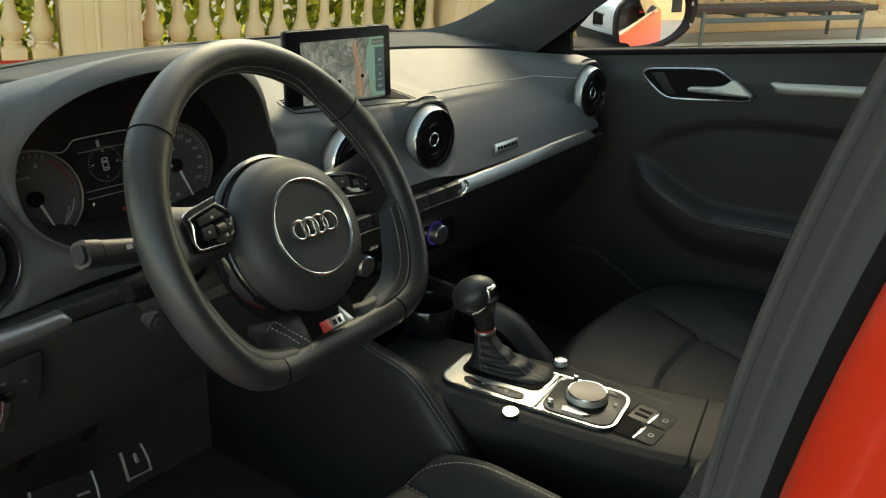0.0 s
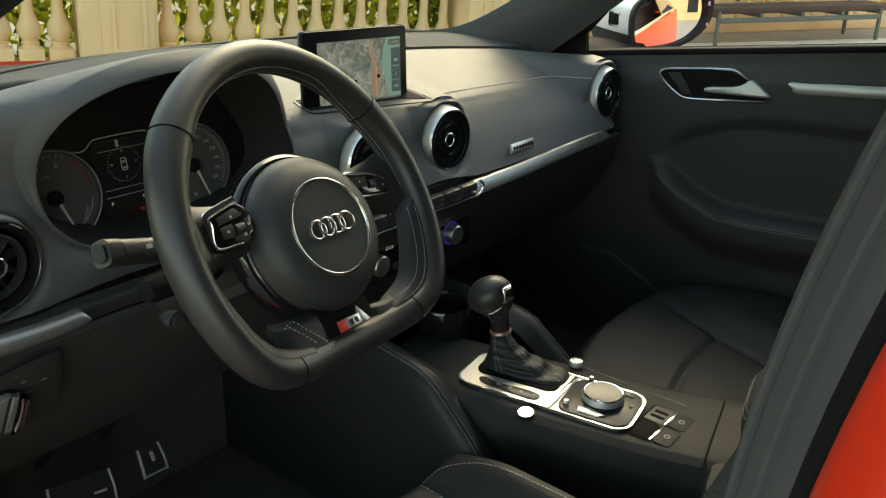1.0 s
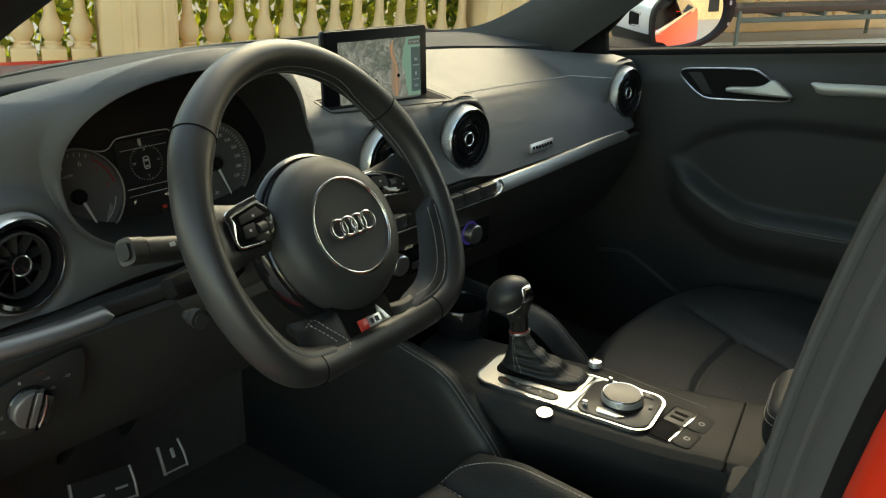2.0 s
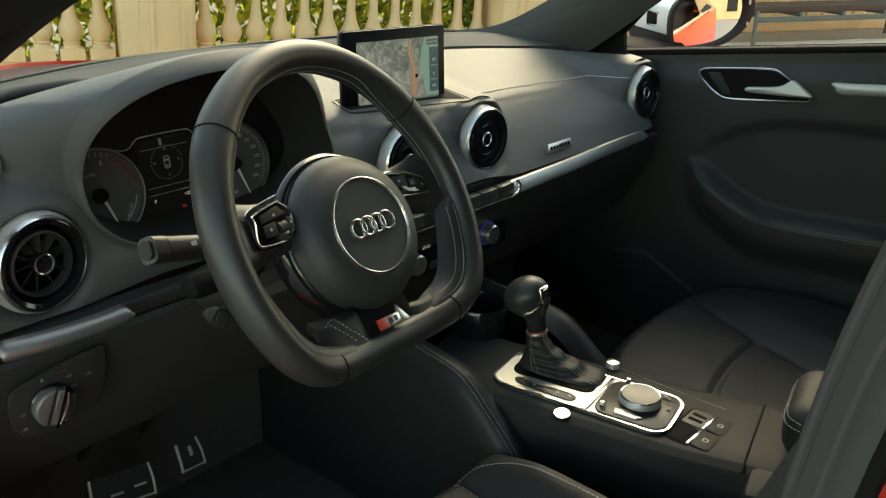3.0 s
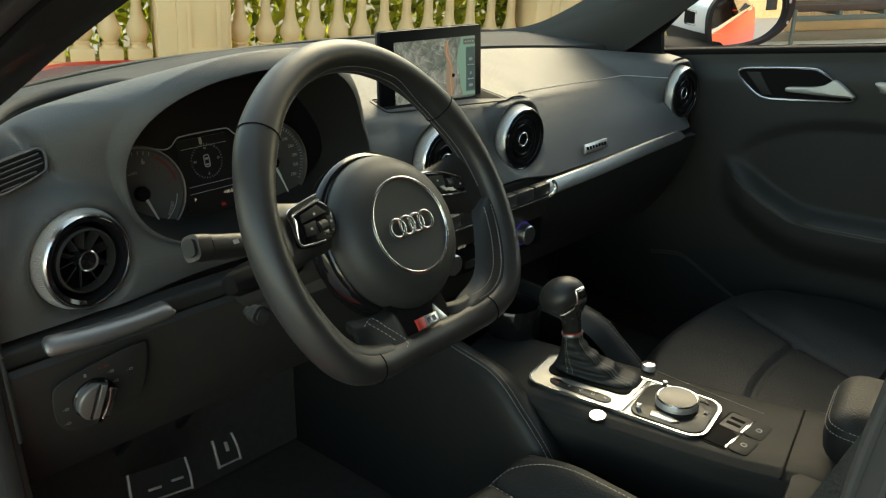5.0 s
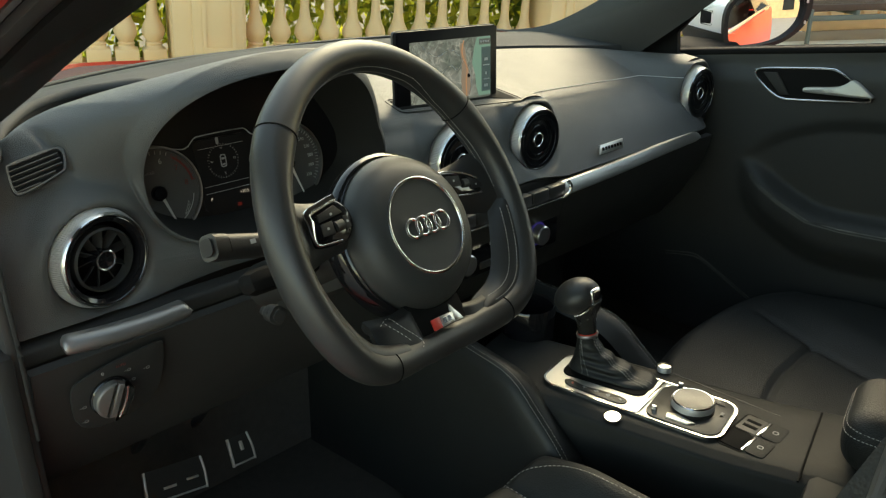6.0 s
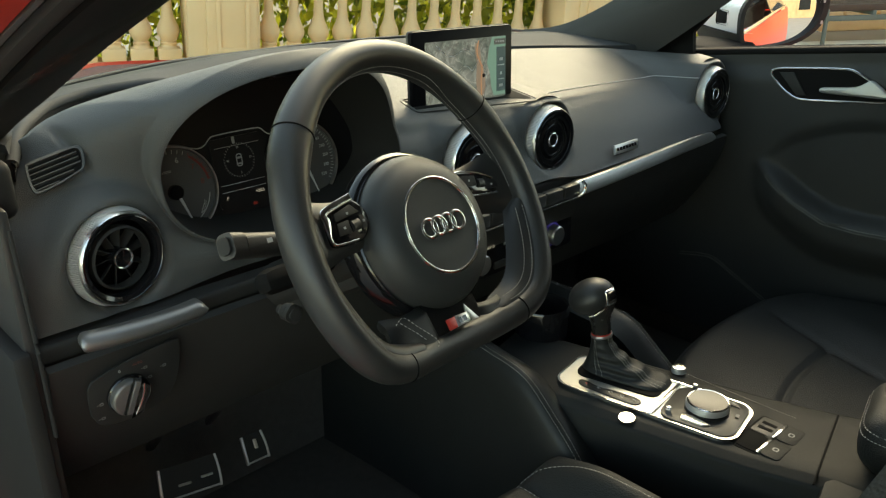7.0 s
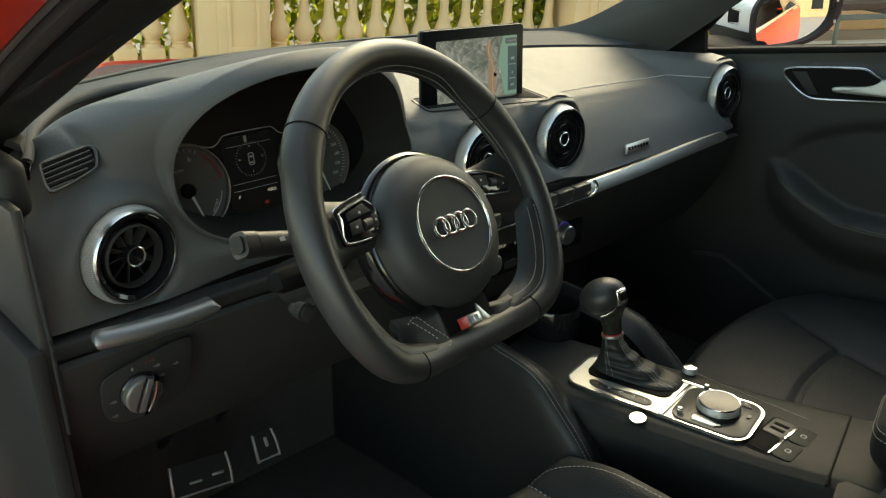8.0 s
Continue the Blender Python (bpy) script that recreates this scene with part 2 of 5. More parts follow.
def stitches(line, length=0.0030, gap=0.0019, r=0.00038):
    """Short threads along a line, each a little four-sided capsule."""
    bm = bmesh.new()
    acc, nxt, prev = 0.0, 0.0, line[0]
    total = [0.0]
    for a, b in zip(line, line[1:]):
        total.append(total[-1] + (b - a).length)

    def at(s):
        for i in range(1, len(total)):
            if total[i] >= s:
                f = (s - total[i - 1]) / max(1e-9, total[i] - total[i - 1])
                return line[i - 1].lerp(line[i], f)
        return line[-1]
    s = 0.0
    while s + length < total[-1]:
        a, b = at(s), at(s + length)
        d = (b - a).normalized()
        u = d.orthogonal().normalized()
        w = d.cross(u)
        rows = []
        for p, k in ((a, 0.4), (a.lerp(b, 0.25), 1), (a.lerp(b, 0.75), 1), (b, 0.4)):
            rows.append([bm.verts.new(p + (u * x + w * y) * r * k) for x, y in ((1, 0), (0, 1), (-1, 0), (0, -1))])
        for p, q in zip(rows, rows[1:]):
            for k in range(4):
                bm.faces.new((p[k], p[(k + 1) % 4], q[(k + 1) % 4], q[k]))
        s += length + gap
    return bm


def writing(text, size, m, mat, name, parent, depth=0.0002):
    """Raised letters in the built-in font, as a mesh."""
    cu = bpy.data.curves.new(name, "FONT")
    cu.body, cu.size, cu.extrude, cu.align_x, cu.align_y = text, size, depth, "CENTER", "CENTER"
    tmp = bpy.data.objects.new(name, cu)
    me = bpy.data.meshes.new_from_object(tmp)
    bpy.data.objects.remove(tmp)
    bpy.data.curves.remove(cu)
    me.transform(m)
    me.materials.clear()
    me.materials.append(mat)
    ob = new(name, me)
    ob.parent = parent
    return ob


def axes(at, x, z):
    """A pose with its x and z axes along the given ways."""
    x, z = Vector(x).normalized(), Vector(z).normalized()
    y = z.cross(x).normalized()
    x = y.cross(z)
    return Matrix.Translation(at) @ Matrix((x, y, z)).transposed().to_4x4()


def clamp(v, a, b):
    return max(a, min(b, v))


def ease(a, b, v):
    t = clamp((v - a) / (b - a), 0, 1)
    return t * t * (3 - 2 * t)


FACING = ((1, 0, 0), (0, -1, 0))      # x to the car's right, z towards the driver


# ---- car shell ----
shell = thing("car_body", "bright red hatchback body seen from the open driver's door", "car")


def slab(line, section):
    """A closed section, given as (x, y) offsets, carried along a line without turning."""
    bm = bmesh.new()
    rows = [[bm.verts.new(p + Vector((x, y, 0))) for x, y in section(i / (len(line) - 1))] for i, p in enumerate(line)]
    m = len(rows[0])
    for a, b in zip(rows, rows[1:]):
        for k in range(m):
            bm.faces.new((a[k], a[(k + 1) % m], b[(k + 1) % m], b[k]))
    bm.faces.new(rows[0])
    bm.faces.new(rows[-1])
    return bm


def a_line(z):
    """How far forward the driver's windscreen pillar stands at a height."""
    return 0.108 - 2.55 * (z - 1.10) - 2.4 * (z - 1.10) ** 2


left_line = [Vector((-0.66 - 0.014 * ease(1.06, 0.97, z) + 0.30 * max(0, z - 1.16), a_line(min(z, 1.20)) - 2.9 * max(0, z - 1.20), z)) for z in np.linspace(0.86, 1.32, 24)]
part("pillar_trim", slab(left_line, lambda s: ((0, 0), (-0.006, -0.008), (-0.030, -0.015), (-0.062, -0.012), (-0.064, 0.03), (-0.01, 0.05))), RUBBER, shell, "black windscreen pillar trim")
part("pillar_foot", box(0.030, 0.075, 0.060, (-0.716, 0.312, 0.950), 0.012, None, 3), RUBBER, shell)
part("door_seal", slab(left_line, lambda s: ((-0.070, -0.008), (-0.074, -0.021), (-0.081, -0.026), (-0.088, -0.021), (-0.091, -0.008), (-0.088, 0.02), (-0.070, 0.02))), PILLARCLOTH, shell, "grey rubber door seal")
part("seal_lip", slab(left_line, lambda s: ((-0.0965, -0.018), (-0.099, -0.022), (-0.1025, -0.020), (-0.103, 0.02), (-0.0965, 0.02))), GREYMETAL, shell)
part("pillar_gap", slab(left_line, lambda s: ((-0.062, 0.0), (-0.104, 0.0), (-0.104, 0.03), (-0.062, 0.03))), BLACKOUT, shell)
part("pillar_frame", slab(left_line, lambda s: ((-0.1045, -0.018), (-0.12, -0.014), (-0.15, 0.01), (-0.16, 0.08), (-0.105, 0.08))), RED, shell, "glossy red outer windscreen pillar")
# driver's rear door post, close to the eye
def post_line(z):
    z = max(z, 0.962)
    return -0.7261 * z * z + 1.3965 * z - 1.1733


post = [Vector((-0.645, post_line(z), z)) for z in np.linspace(0.35, 1.30, 48)]
part("post_trim", slab(post, lambda s: ((0.0, 0.0), (-0.004, 0.0015), (-0.010, -0.001), (-0.022, -0.010), (-0.034, -0.0185), (-0.042, -0.0245), (-0.044, -0.06), (0.05, -0.10), (0.03, -0.03))), PILLARCLOTH, shell, "grey cloth-covered door post trim", 60)
part("post_seal", slab(post, lambda s: ((-0.0425, -0.0255), (-0.047, -0.0265), (-0.0525, -0.0305), (-0.054, -0.06), (-0.0445, -0.06))), BLACKOUT, shell, "black rubber door seal")
part("post_frame", slab(post, lambda s: ((-0.0545, -0.0325), (-0.058, -0.0322), (-0.068, -0.036), (-0.080, -0.046), (-0.095, -0.066), (-0.110, -0.16), (-0.0545, -0.16))), RED, shell, "glossy red door post", 60)
for dx, dy in ((-0.0145, -0.0035), (-0.0300, -0.0150)):
    part("post_rib", sweep([p + Vector((dx, dy, 0)) for p in post], ring_section(0.0022, 0.0018, 8), False, (1, 0, 0)), PILLARCLOTH, shell)
# passenger's windscreen pillar and mirror triangle
right_pillar = surface(lambda u, v: Vector((0.640 - 0.03 * v + 0.02 * u - 0.02 * math.sin(math.pi * u), (0.70 - 0.275 * u + 0.11 * (1 - u) * math.exp(-v / 0.045)) - (0.757 - 0.22 * u) * v, 0.915 + 0.40 * v + 0.010 * u)), 10, 40)
part("pillar_trim", thicken(right_pillar, 0.02), PILLARCLOTH, shell, "grey cloth-covered windscreen pillar")
part("mirror_triangle", plate([(0.345, 0.900), (0.46, 0.900), (0.42, 0.96), (0.33, 1.035), (0.286, 1.035), (0.352, 0.962)], 0.012, Matrix(((0, 0, 1, 0.672), (1, 0, 0, 0), (0, 1, 0, 0), (0, 0, 0, 1)))), BLACKOUT, shell)
# roof, bonnet, scuttle
def roof_fn(u, v):
    x, y = -0.60 + 1.20 * u, -0.04 - 2.44 * v
    return Vector((x, y, 1.335 - 0.09 * (x / 0.6) ** 2 - 0.05 * (1 - v) ** 3))


part("headliner", thicken(surface(roof_fn, 12, 12), 0.015), HEADLINER, shell, "black cloth roof lining")
part("roof", thicken(surface(lambda u, v: roof_fn(u, v) + Vector((0, 0, 0.03)), 12, 12), 0.004), RED, shell, "red painted roof")
def bonnet_fn(u, v):
    x, y = -0.72 + 1.44 * u, 0.99 - 0.32 * ((u - 0.5) * 2) ** 2 + 1.0 * v
    return Vector((x, y, 0.931 + 0.025 * math.exp(-((abs(x) - 0.40) / 0.15) ** 2) * (x < 0) - 0.022 * ease(-0.22, -0.05, x) - 0.05 * ease(0.5, 0.72, abs(x)) - 0.16 * v - 0.05 * v * v))


part("bonnet", thicken(surface(bonnet_fn, 24, 12), 0.006), RED, shell, "glossy red bonnet")
part("cowl_seal", sweep([Vector((x, 0.925 - 0.52 * x * x, 0.934 + 0.006 * ease(0.0, -0.3, x) - 0.006 * ease(0.3, 0.6, x))) for x in np.linspace(-0.60, 0.60, 50)], lambda q: rounded(0.016, 0.010, 0.003)), RUBBER, shell, "black seal at the foot of the windscreen")
wind = surface(lambda u, v: Vector(((-0.75 + 1.50 * u) * (1 - 0.08 * v), 0.92 - 0.34 * ((u - 0.5) * 2) ** 2 - 1.05 * v, 0.925 + 0.40 * v - 0.045 * v * ((u - 0.5) * 2) ** 2)), 16, 8)
glass = part("windscreen", thicken(wind, 0.005), PANE, shell, "clear windscreen")
glass.visible_shadow = False
# floor, footwell wall, sills
part("floor_pan", box(1.66, 2.9, 0.04, (0, -0.55, 0.20), 0.005), CARPET, shell, "black carpeted floor")
part("bulkhead", thicken(surface(lambda u, v: Vector((-0.70 + 1.40 * u, 0.62 + 0.16 * v, 0.22 + 0.60 * v)), 6, 6), 0.02), CARPET, shell, "black carpeted bulkhead")
part("sill", box(0.14, 2.4, 0.22, (-0.78, -0.55, 0.29), 0.02), RED, shell, "red door sill")
part("footwell_side", box(0.02, 0.75, 0.60, (-0.742, 0.60, 0.50), 0.006), RUBBER, shell)
part("footwell_side", box(0.02, 0.95, 0.72, (0.742, 0.52, 0.55), 0.006), CARPET, shell)
part("scuttle", box(1.36, 0.02, 0.70, (0, 0.90, 0.54), 0.004), BLACKOUT, shell)
# the open driver's door, swung out beside the eye
swing = pose(-0.84, 0.46, 0, 0, 0, -84)
part("driver_door", box(0.08, 1.02, 0.58, (-0.045, -0.53, 0.58), 0.03, swing, 3), PLASTIC, shell, "open black-trimmed driver's door")
part("driver_door_skin", box(0.03, 1.06, 0.62, (-0.108, -0.53, 0.57), 0.012, swing, 3), RED, shell, "red outer skin of the open door")
# outer right flank, which the wing mirror shows
def flank_fn(u, v):
    y = 0.45 - 3.35 * u
    return Vector((0.84 + 0.05 * math.sin(math.pi * clamp(v, 0, 1)) - 0.10 * ease(0.72, 1.0, u), y, 0.25 + (0.66 + 0.09 * u) * v))


part("flank", thicken(surface(flank_fn, 24, 10), 0.006), RED, shell, "glossy red body side")
rear_glass = thicken(surface(lambda u, v: Vector((0.835 - 0.16 * v - 0.04 * u, -0.55 - 1.55 * u, 0.945 + 0.05 * u + 0.32 * v * (1 - 0.35 * u))), 12, 4), 0.005)
part("side_window", rear_glass, TINTED, shell, "dark tinted rear side window")
part("window_trim", tube([(0.85, 0.40, 0.895), (0.852, -0.5, 0.955), (0.83, -1.4, 0.985), (0.80, -2.1, 1.02)], 0.008, 8), CHROME, shell, "bright window trim")
left_rear = surface(lambda u, v: Vector((-0.80 - 0.04 * math.sin(math.pi * v) + 0.10 * ease(0.72, 1.0, u), -0.72 - 1.75 * u, 0.25 + (0.68 + 0.06 * u) * v)), 12, 8)
part("rear_door", thicken(left_rear, 0.02), RED, shell, "closed red rear side")
part("side_window", thicken(surface(lambda u, v: Vector((-0.80 + 0.15 * v + 0.05 * u, -0.72 - 1.65 * u, 0.935 + 0.05 * u + 0.33 * v * (1 - 0.3 * u))), 12, 4), 0.005), TINTED, shell, "dark tinted rear side window")
part("rear_window", thicken(surface(lambda u, v: Vector((-0.58 + 1.16 * u, -2.47 - 0.14 * (1 - v), 0.95 + 0.33 * v)), 6, 4), 0.005), TINTED, shell, "dark tinted rear window")
part("tailgate", box(1.40, 0.06, 0.62, (0, -2.56, 0.64), 0.02, None, 3), RED, shell, "red tailgate")
part("rear_seatback", box(1.30, 0.10, 0.66, (0, -1.75, 0.62), 0.03, None, 3), SEATLEATHER, shell, "black leather rear seatback")

# ---- dashboard ----
dash = thing("dashboard", "black soft-touch dashboard with round metal-ringed vents", "dashboard")


def seam_y(x):
    return 0.615 - 0.42 * x * x - 0.10 * ease(0.58, 0.73, -x) + 0.030 * math.exp(-((x + 0.53) / 0.075) ** 2) - 0.02 * ease(0.66, 0.70, -x)


def seam_z(x):
    return 0.955 - 0.015 * ease(-0.15, 0.15, x) - 0.015 * ease(0.30, 0.66, x) + 0.023 * ease(0.26, 0.44, -x)


def riser(x):
    """Height of the dark step under the deck's edge on the driver's side."""
    return 0.011 * ease(0.36, 0.50, -x) * (1 - ease(0.64, 0.71, -x))


def far_y(x):
    return 0.90 - 0.52 * x * x


def crest(x):
    """Points (y, z) of the dash's cross-section, from the seam behind to the trim line in front."""
    s, e, r, d = ease(0.35, 0.64, x), ease(0.42, 0.66, -x), ease(0.60, 0.70, abs(x)), ease(0.645, 0.725, -x)
    k = 0.05 * r * (x > 0)
    g = ease(0.20, 0.28, -x) * (1 - ease(0.45, 0.63, -x))
    f, drop = ease(0.07, 0.17, x), 0.015 * ease(0.14, 0.60, x)
    c = ease(-0.27, -0.17, x) * (1 - ease(0.08, 0.22, x))
    y2, z2 = 0.350 + k - 0.004 * f, 0.936 + 0.028 * e - 0.3 * k - 0.022 * d - f * (0.031 + drop)
    y2, z2 = y2 - 0.035 * c, z2 + (0.922 - 0.055 * x - z2) * c
    y0, z0 = max(seam_y(x), y2 + 0.03), seam_z(x) - 0.1 * k - 0.030 * d - riser(x)
    return [(y0, z0),
            (y0 * (0.55 - 0.25 * c) + y2 * (0.45 + 0.25 * c), z0 * 0.5 + z2 * 0.5 + 0.006),
            (y2, z2),
            (0.308 + 0.008 * e + k + 0.006 * f - 0.016 * c, 0.916 + 0.030 * e - 0.2 * k - 0.012 * d - f * (0.027 + 0.8 * drop) + c * (0.027 * f - 0.010)),
            (0.284 - 0.006 * e + k + 0.002 * f - 0.006 * c, 0.885 + 0.020 * e - f * (0.022 + 0.5 * drop)),
            (0.266 - 0.006 * e + k + 0.006 * g - 0.003 * f, 0.845 + 0.012 * e - f * 0.010),
            (0.240 + 0.014 * e + k + 0.040 * g - 0.010 * f, 0.797 + 0.002 * e - 0.002 * g - 0.008 * f)]


VENTS = (-0.620, -0.072, 0.108, 0.628)


def hollow(p):
    """Swells the dash towards each round vent and sinks it behind."""
    y, q = p.y, 0.0
    for x in VENTS:
        r = math.hypot(p.x - x, p.z - 0.856)
        w = (1 - ease(0.058, 0.082, r)) if x < -0.5 else (1 - ease(0.060, 0.112, r)) * (1 - ease(0.914, 0.940, p.z)) if x > 0.5 else (1 - ease(0.058, 0.074 + 0.022 * max(0.0, (p.z - 0.856) / r), r)) * (1 - ease(0.910, 0.930, p.z))
        flush = 0.270 if x > -0.5 else 0.266 + 0.20 * (p.x - x)
        y += (flush - y) * w if y > flush else 0.0
        q += math.exp(-((r / 0.0505) ** 8))
    return Vector((p.x, y + 0.05 * q, p.z))


def dash_fn(x0, x1):
    cache = {}

    def fn(u, v):
        x = x0 + (x1 - x0) * u
        if x not in cache:
            cache[x] = smooth_line([(0, y, z) for y, z in crest(x)], 6)
        line = cache[x]
        k = v * (len(line) - 1)
        i = min(int(k), len(line) - 2)
        p = line[i].lerp(line[i + 1], k - i)
        return Vector((x, p.y, p.z))
    return fn


part("upper_pad", thicken(surface((lambda f: lambda u, v: hollow(f(u, v)))(dash_fn(-0.200, 0.700)), 300, 110), 0.012), SOFT, dash, "grained soft-touch upper pad")
deck = surface(lambda u, v: Vector((-0.69 + 1.38 * u, seam_y(-0.69 + 1.38 * u) + 0.011 + (far_y(-0.69 + 1.38 * u) - seam_y(-0.69 + 1.38 * u)) * v,
                                    (seam_z(-0.69 + 1.38 * u) + 0.004) * (1 - v) + (0.942 - 0.007 * ease(-0.2, 0.3, -0.69 + 1.38 * u)) * v + 0.006 * math.sin(math.pi * v))), 60, 8)
part("windscreen_deck", thicken(deck, 0.01), DECK, dash, "dark deck under the windscreen")
rib = [Vector((x, seam_y(x) + 0.004, seam_z(x) + 0.003 - 0.030 * ease(0.645, 0.725, -x))) for x in np.linspace(-0.690, -0.36, 44)]
part("deck_riser", thicken(surface(lambda u, v: Vector((-0.69 + 0.34 * u, seam_y(-0.69 + 0.34 * u) + 0.002 + 0.006 * v, seam_z(-0.69 + 0.34 * u) - 0.030 * ease(0.645, 0.725, 0.69 - 0.34 * u) + 0.002 - 0.020 * v)), 44, 2), 0.002), RUBBER, dash, "dark step under the deck edge")
part("deck_edge", sweep(rib, lambda q: [(0.007 * math.cos(a), 0.0065 * math.sin(a) * (1 - ease(0.75, 1.0, q))) for a in np.linspace(0, 2 * math.pi, 12, endpoint=False)]), DECK, dash, "rolled edge of the windscreen deck")
part("stitching", stitches([Vector((x, seam_y(x) - 0.005, seam_z(x) - riser(x) - 0.030 * ease(0.645, 0.725, -x) + 0.0005)) for x in np.linspace(-0.69, -0.575, 20)], 0.003, 0.002, 0.0004), STITCH, dash)
pad_at = dash_fn(-0.200, 0.700)
# highlight on the pad's crease, painted as a thin pale line
part("crease_highlight", sweep([hollow(pad_at(u, 1 / 3)) + Vector((0, -0.0004, 0.0007)) for u in np.linspace(0.345, 0.86, 60)], ring_section(0.0006, 0.0006, 6)), PRINT, dash)
part("deck_gap", thicken(surface(lambda u, v: Vector((-0.69 + 1.38 * u, seam_y(-0.69 + 1.38 * u) - 0.01 + 0.03 * v, seam_z(-0.69 + 1.38 * u) - 0.012)), 40, 1), 0.003), BLACKOUT, dash)

# instrument hood
HX, HZ, HW, HH = -0.384, 0.930, 0.172, 0.106


def hood_ring(a, sx, sz, y, lift=0.0):
    c, s = math.cos(a), math.sin(a)
    q = 1 / (abs(c) ** 2.5 + abs(s) ** 2.5) ** (1 / 2.5)
    slant = max(0.0, c) * (-0.009 - 0.045 * s)
    return Vector((HX + HW * sx * c * q + slant, y + 0.052 * (1 - max(0.0, s * q) ** 1.3), HZ + lift + HH * sz * s * q))


base_fn = dash_fn(-0.722, -0.200)


def base(x, v):
    """The dash before the hood is drawn out of it."""
    return base_fn((x + 0.722) / 0.522, clamp(v, 0, 1))


def hood_fn(u, v):
    """v: 0 at the lip of the hood, 1 at the edge of the driver's half of the dash."""
    a = 2 * math.pi * u
    lip = hood_ring(a, 1.0, 1.0, 0.222)
    c, t = lip.x, clamp(0.52 - 0.30 * (lip.z - HZ) / HH, 0, 1)
    dx, dt = math.cos(a) * 0.5, -math.sin(a)
    far = min([(k - c) / dx for k in (-0.722, -0.200) if (k - c) * dx > 1e-6] + [(k - t) / dt for k in (0.0, 1.0) if (k - t) * dt > 1e-6])
    # a rounded front slope rises from the lip to the crest, then the pad falls away to the dash
    top = ease(-0.55, 0.45, math.sin(a))
    rise, back = 0.004 + 0.0145 * top, 0.004 + 0.013 * top
    edge = lip + Vector((rise * math.cos(a), back, rise * math.sin(a)))
    if v < 0.17:
        f = v / 0.17
        bulge = 0.0016 * math.sin(math.pi * f)
        return hollow(lip.lerp(edge, f ** 1.25) + Vector((bulge * math.cos(a), -bulge, bulge * math.sin(a))))
    s = (v - 0.17) / 0.83
    p, q = base(c, t), base(c + dx * far * s, t + dt * far * s)
    w = (1 - s) ** 2 * (1 + 1.3 * s)
    r = q + (edge - p) * w
    # the shallow fold where the hood's flank meets the flat of the side vent
    line = -0.634 + 0.30 * (0.985 - r.z)
    dent = 0.0045 * math.exp(-((r.x - line) / 0.007) ** 2) * ease(0.935, 0.955, r.z) * (1 - ease(0.982, 0.992, r.z))
    return hollow(r + Vector((0, dent, -dent)))


part("instrument_hood", surface(hood_fn, 240, 110, True), SOFT, dash, "grained soft pad rising into a hood over the instruments", 60)
part("hood_lining", surface(lambda u, v: hood_ring(2 * math.pi * u, 1.0 - 0.10 * v, 1.0 - 0.14 * v, 0.222 + 0.12 * v), 72, 8, True), RUBBER, dash, "black inner shroud")
# lower dash
def lower_fn(x0, x1, y0):
    return lambda u, v: Vector((x0 + (x1 - x0) * u, y0 + 0.012 * math.sin(2.2 * v) + 0.09 * v * v, 0.775 - 0.19 * v))


part("knee_panel", thicken(surface(lower_fn(-0.722, -0.15, 0.236), 30, 10), 0.012), PLASTIC, dash, "black lower knee panel")
part("glovebox", thicken(surface(lower_fn(0.145, 0.630, 0.236), 20, 10), 0.012), PLASTIC, dash, "black glovebox lid")
part("centre_panel", thicken(surface(lower_fn(-0.142, 0.138, 0.232), 20, 10), 0.012), PLASTIC, dash, "black centre stack")
for x0, x1 in ((-0.722, -0.15), (0.0, 0.600)):
    part("trim_ledge", sweep(smooth_line([(x0, 0.258, 0.782), ((x0 + x1) / 2, 0.256, 0.782), (x1, 0.258, 0.780)], 8), lambda s: rounded(0.03, 0.022, 0.006)), RUBBER, dash)
part("end_cover", box(0.012, 0.30, 0.40, (-0.730, 0.385, 0.745), 0.004), PLASTIC, dash, "black end cover")
part("cover_edge", tube([(-0.7265, 0.236, 0.925), (-0.7275, 0.226, 0.86), (-0.7275, 0.222, 0.80), (-0.7265, 0.226, 0.70)], 0.0025, 8), RUBBER, dash)


def strip_section(s):
    w = (0.0125 - 0.0030 * s) * min(1, 0.5 + 8 * (1 - s)) * min(1, 0.8 + 20 * s)
    return [(-0.008, -w), (0.008, -w), (0.0105, -w * 0.8), (0.0095, -w * 0.45), (0.0050, w * 0.45), (0.0020, w * 0.9), (-0.002, w), (-0.008, w)]


part("trim_strip", sweep(smooth_line([(0.131, 0.228, 0.7715), (0.28, 0.227, 0.7745), (0.45, 0.228, 0.780), (0.580, 0.232, 0.781)], 10), strip_section), SATIN, dash, "long satin aluminium strip")
def short_section(s):
    k = min(1.0, 0.30 + math.sqrt(s / 0.10)) * min(1.0, 0.25 + math.sqrt((1 - s) / 0.10))
    return [(x, z * k) for x, z in ((-0.012, -0.009), (0.001, -0.0095), (0.0055, -0.0060), (0.0060, -0.0015), (0.000, 0.0065), (-0.006, 0.0085), (-0.012, 0.0085))]


part("trim_strip", sweep(smooth_line([(-0.692, 0.206, 0.802), (-0.65, 0.201, 0.800), (-0.60, 0.202, 0.798), (-0.555, 0.208, 0.797)], 10), short_section), DARKTRIM, dash, "short satin dark grey strip", 75)


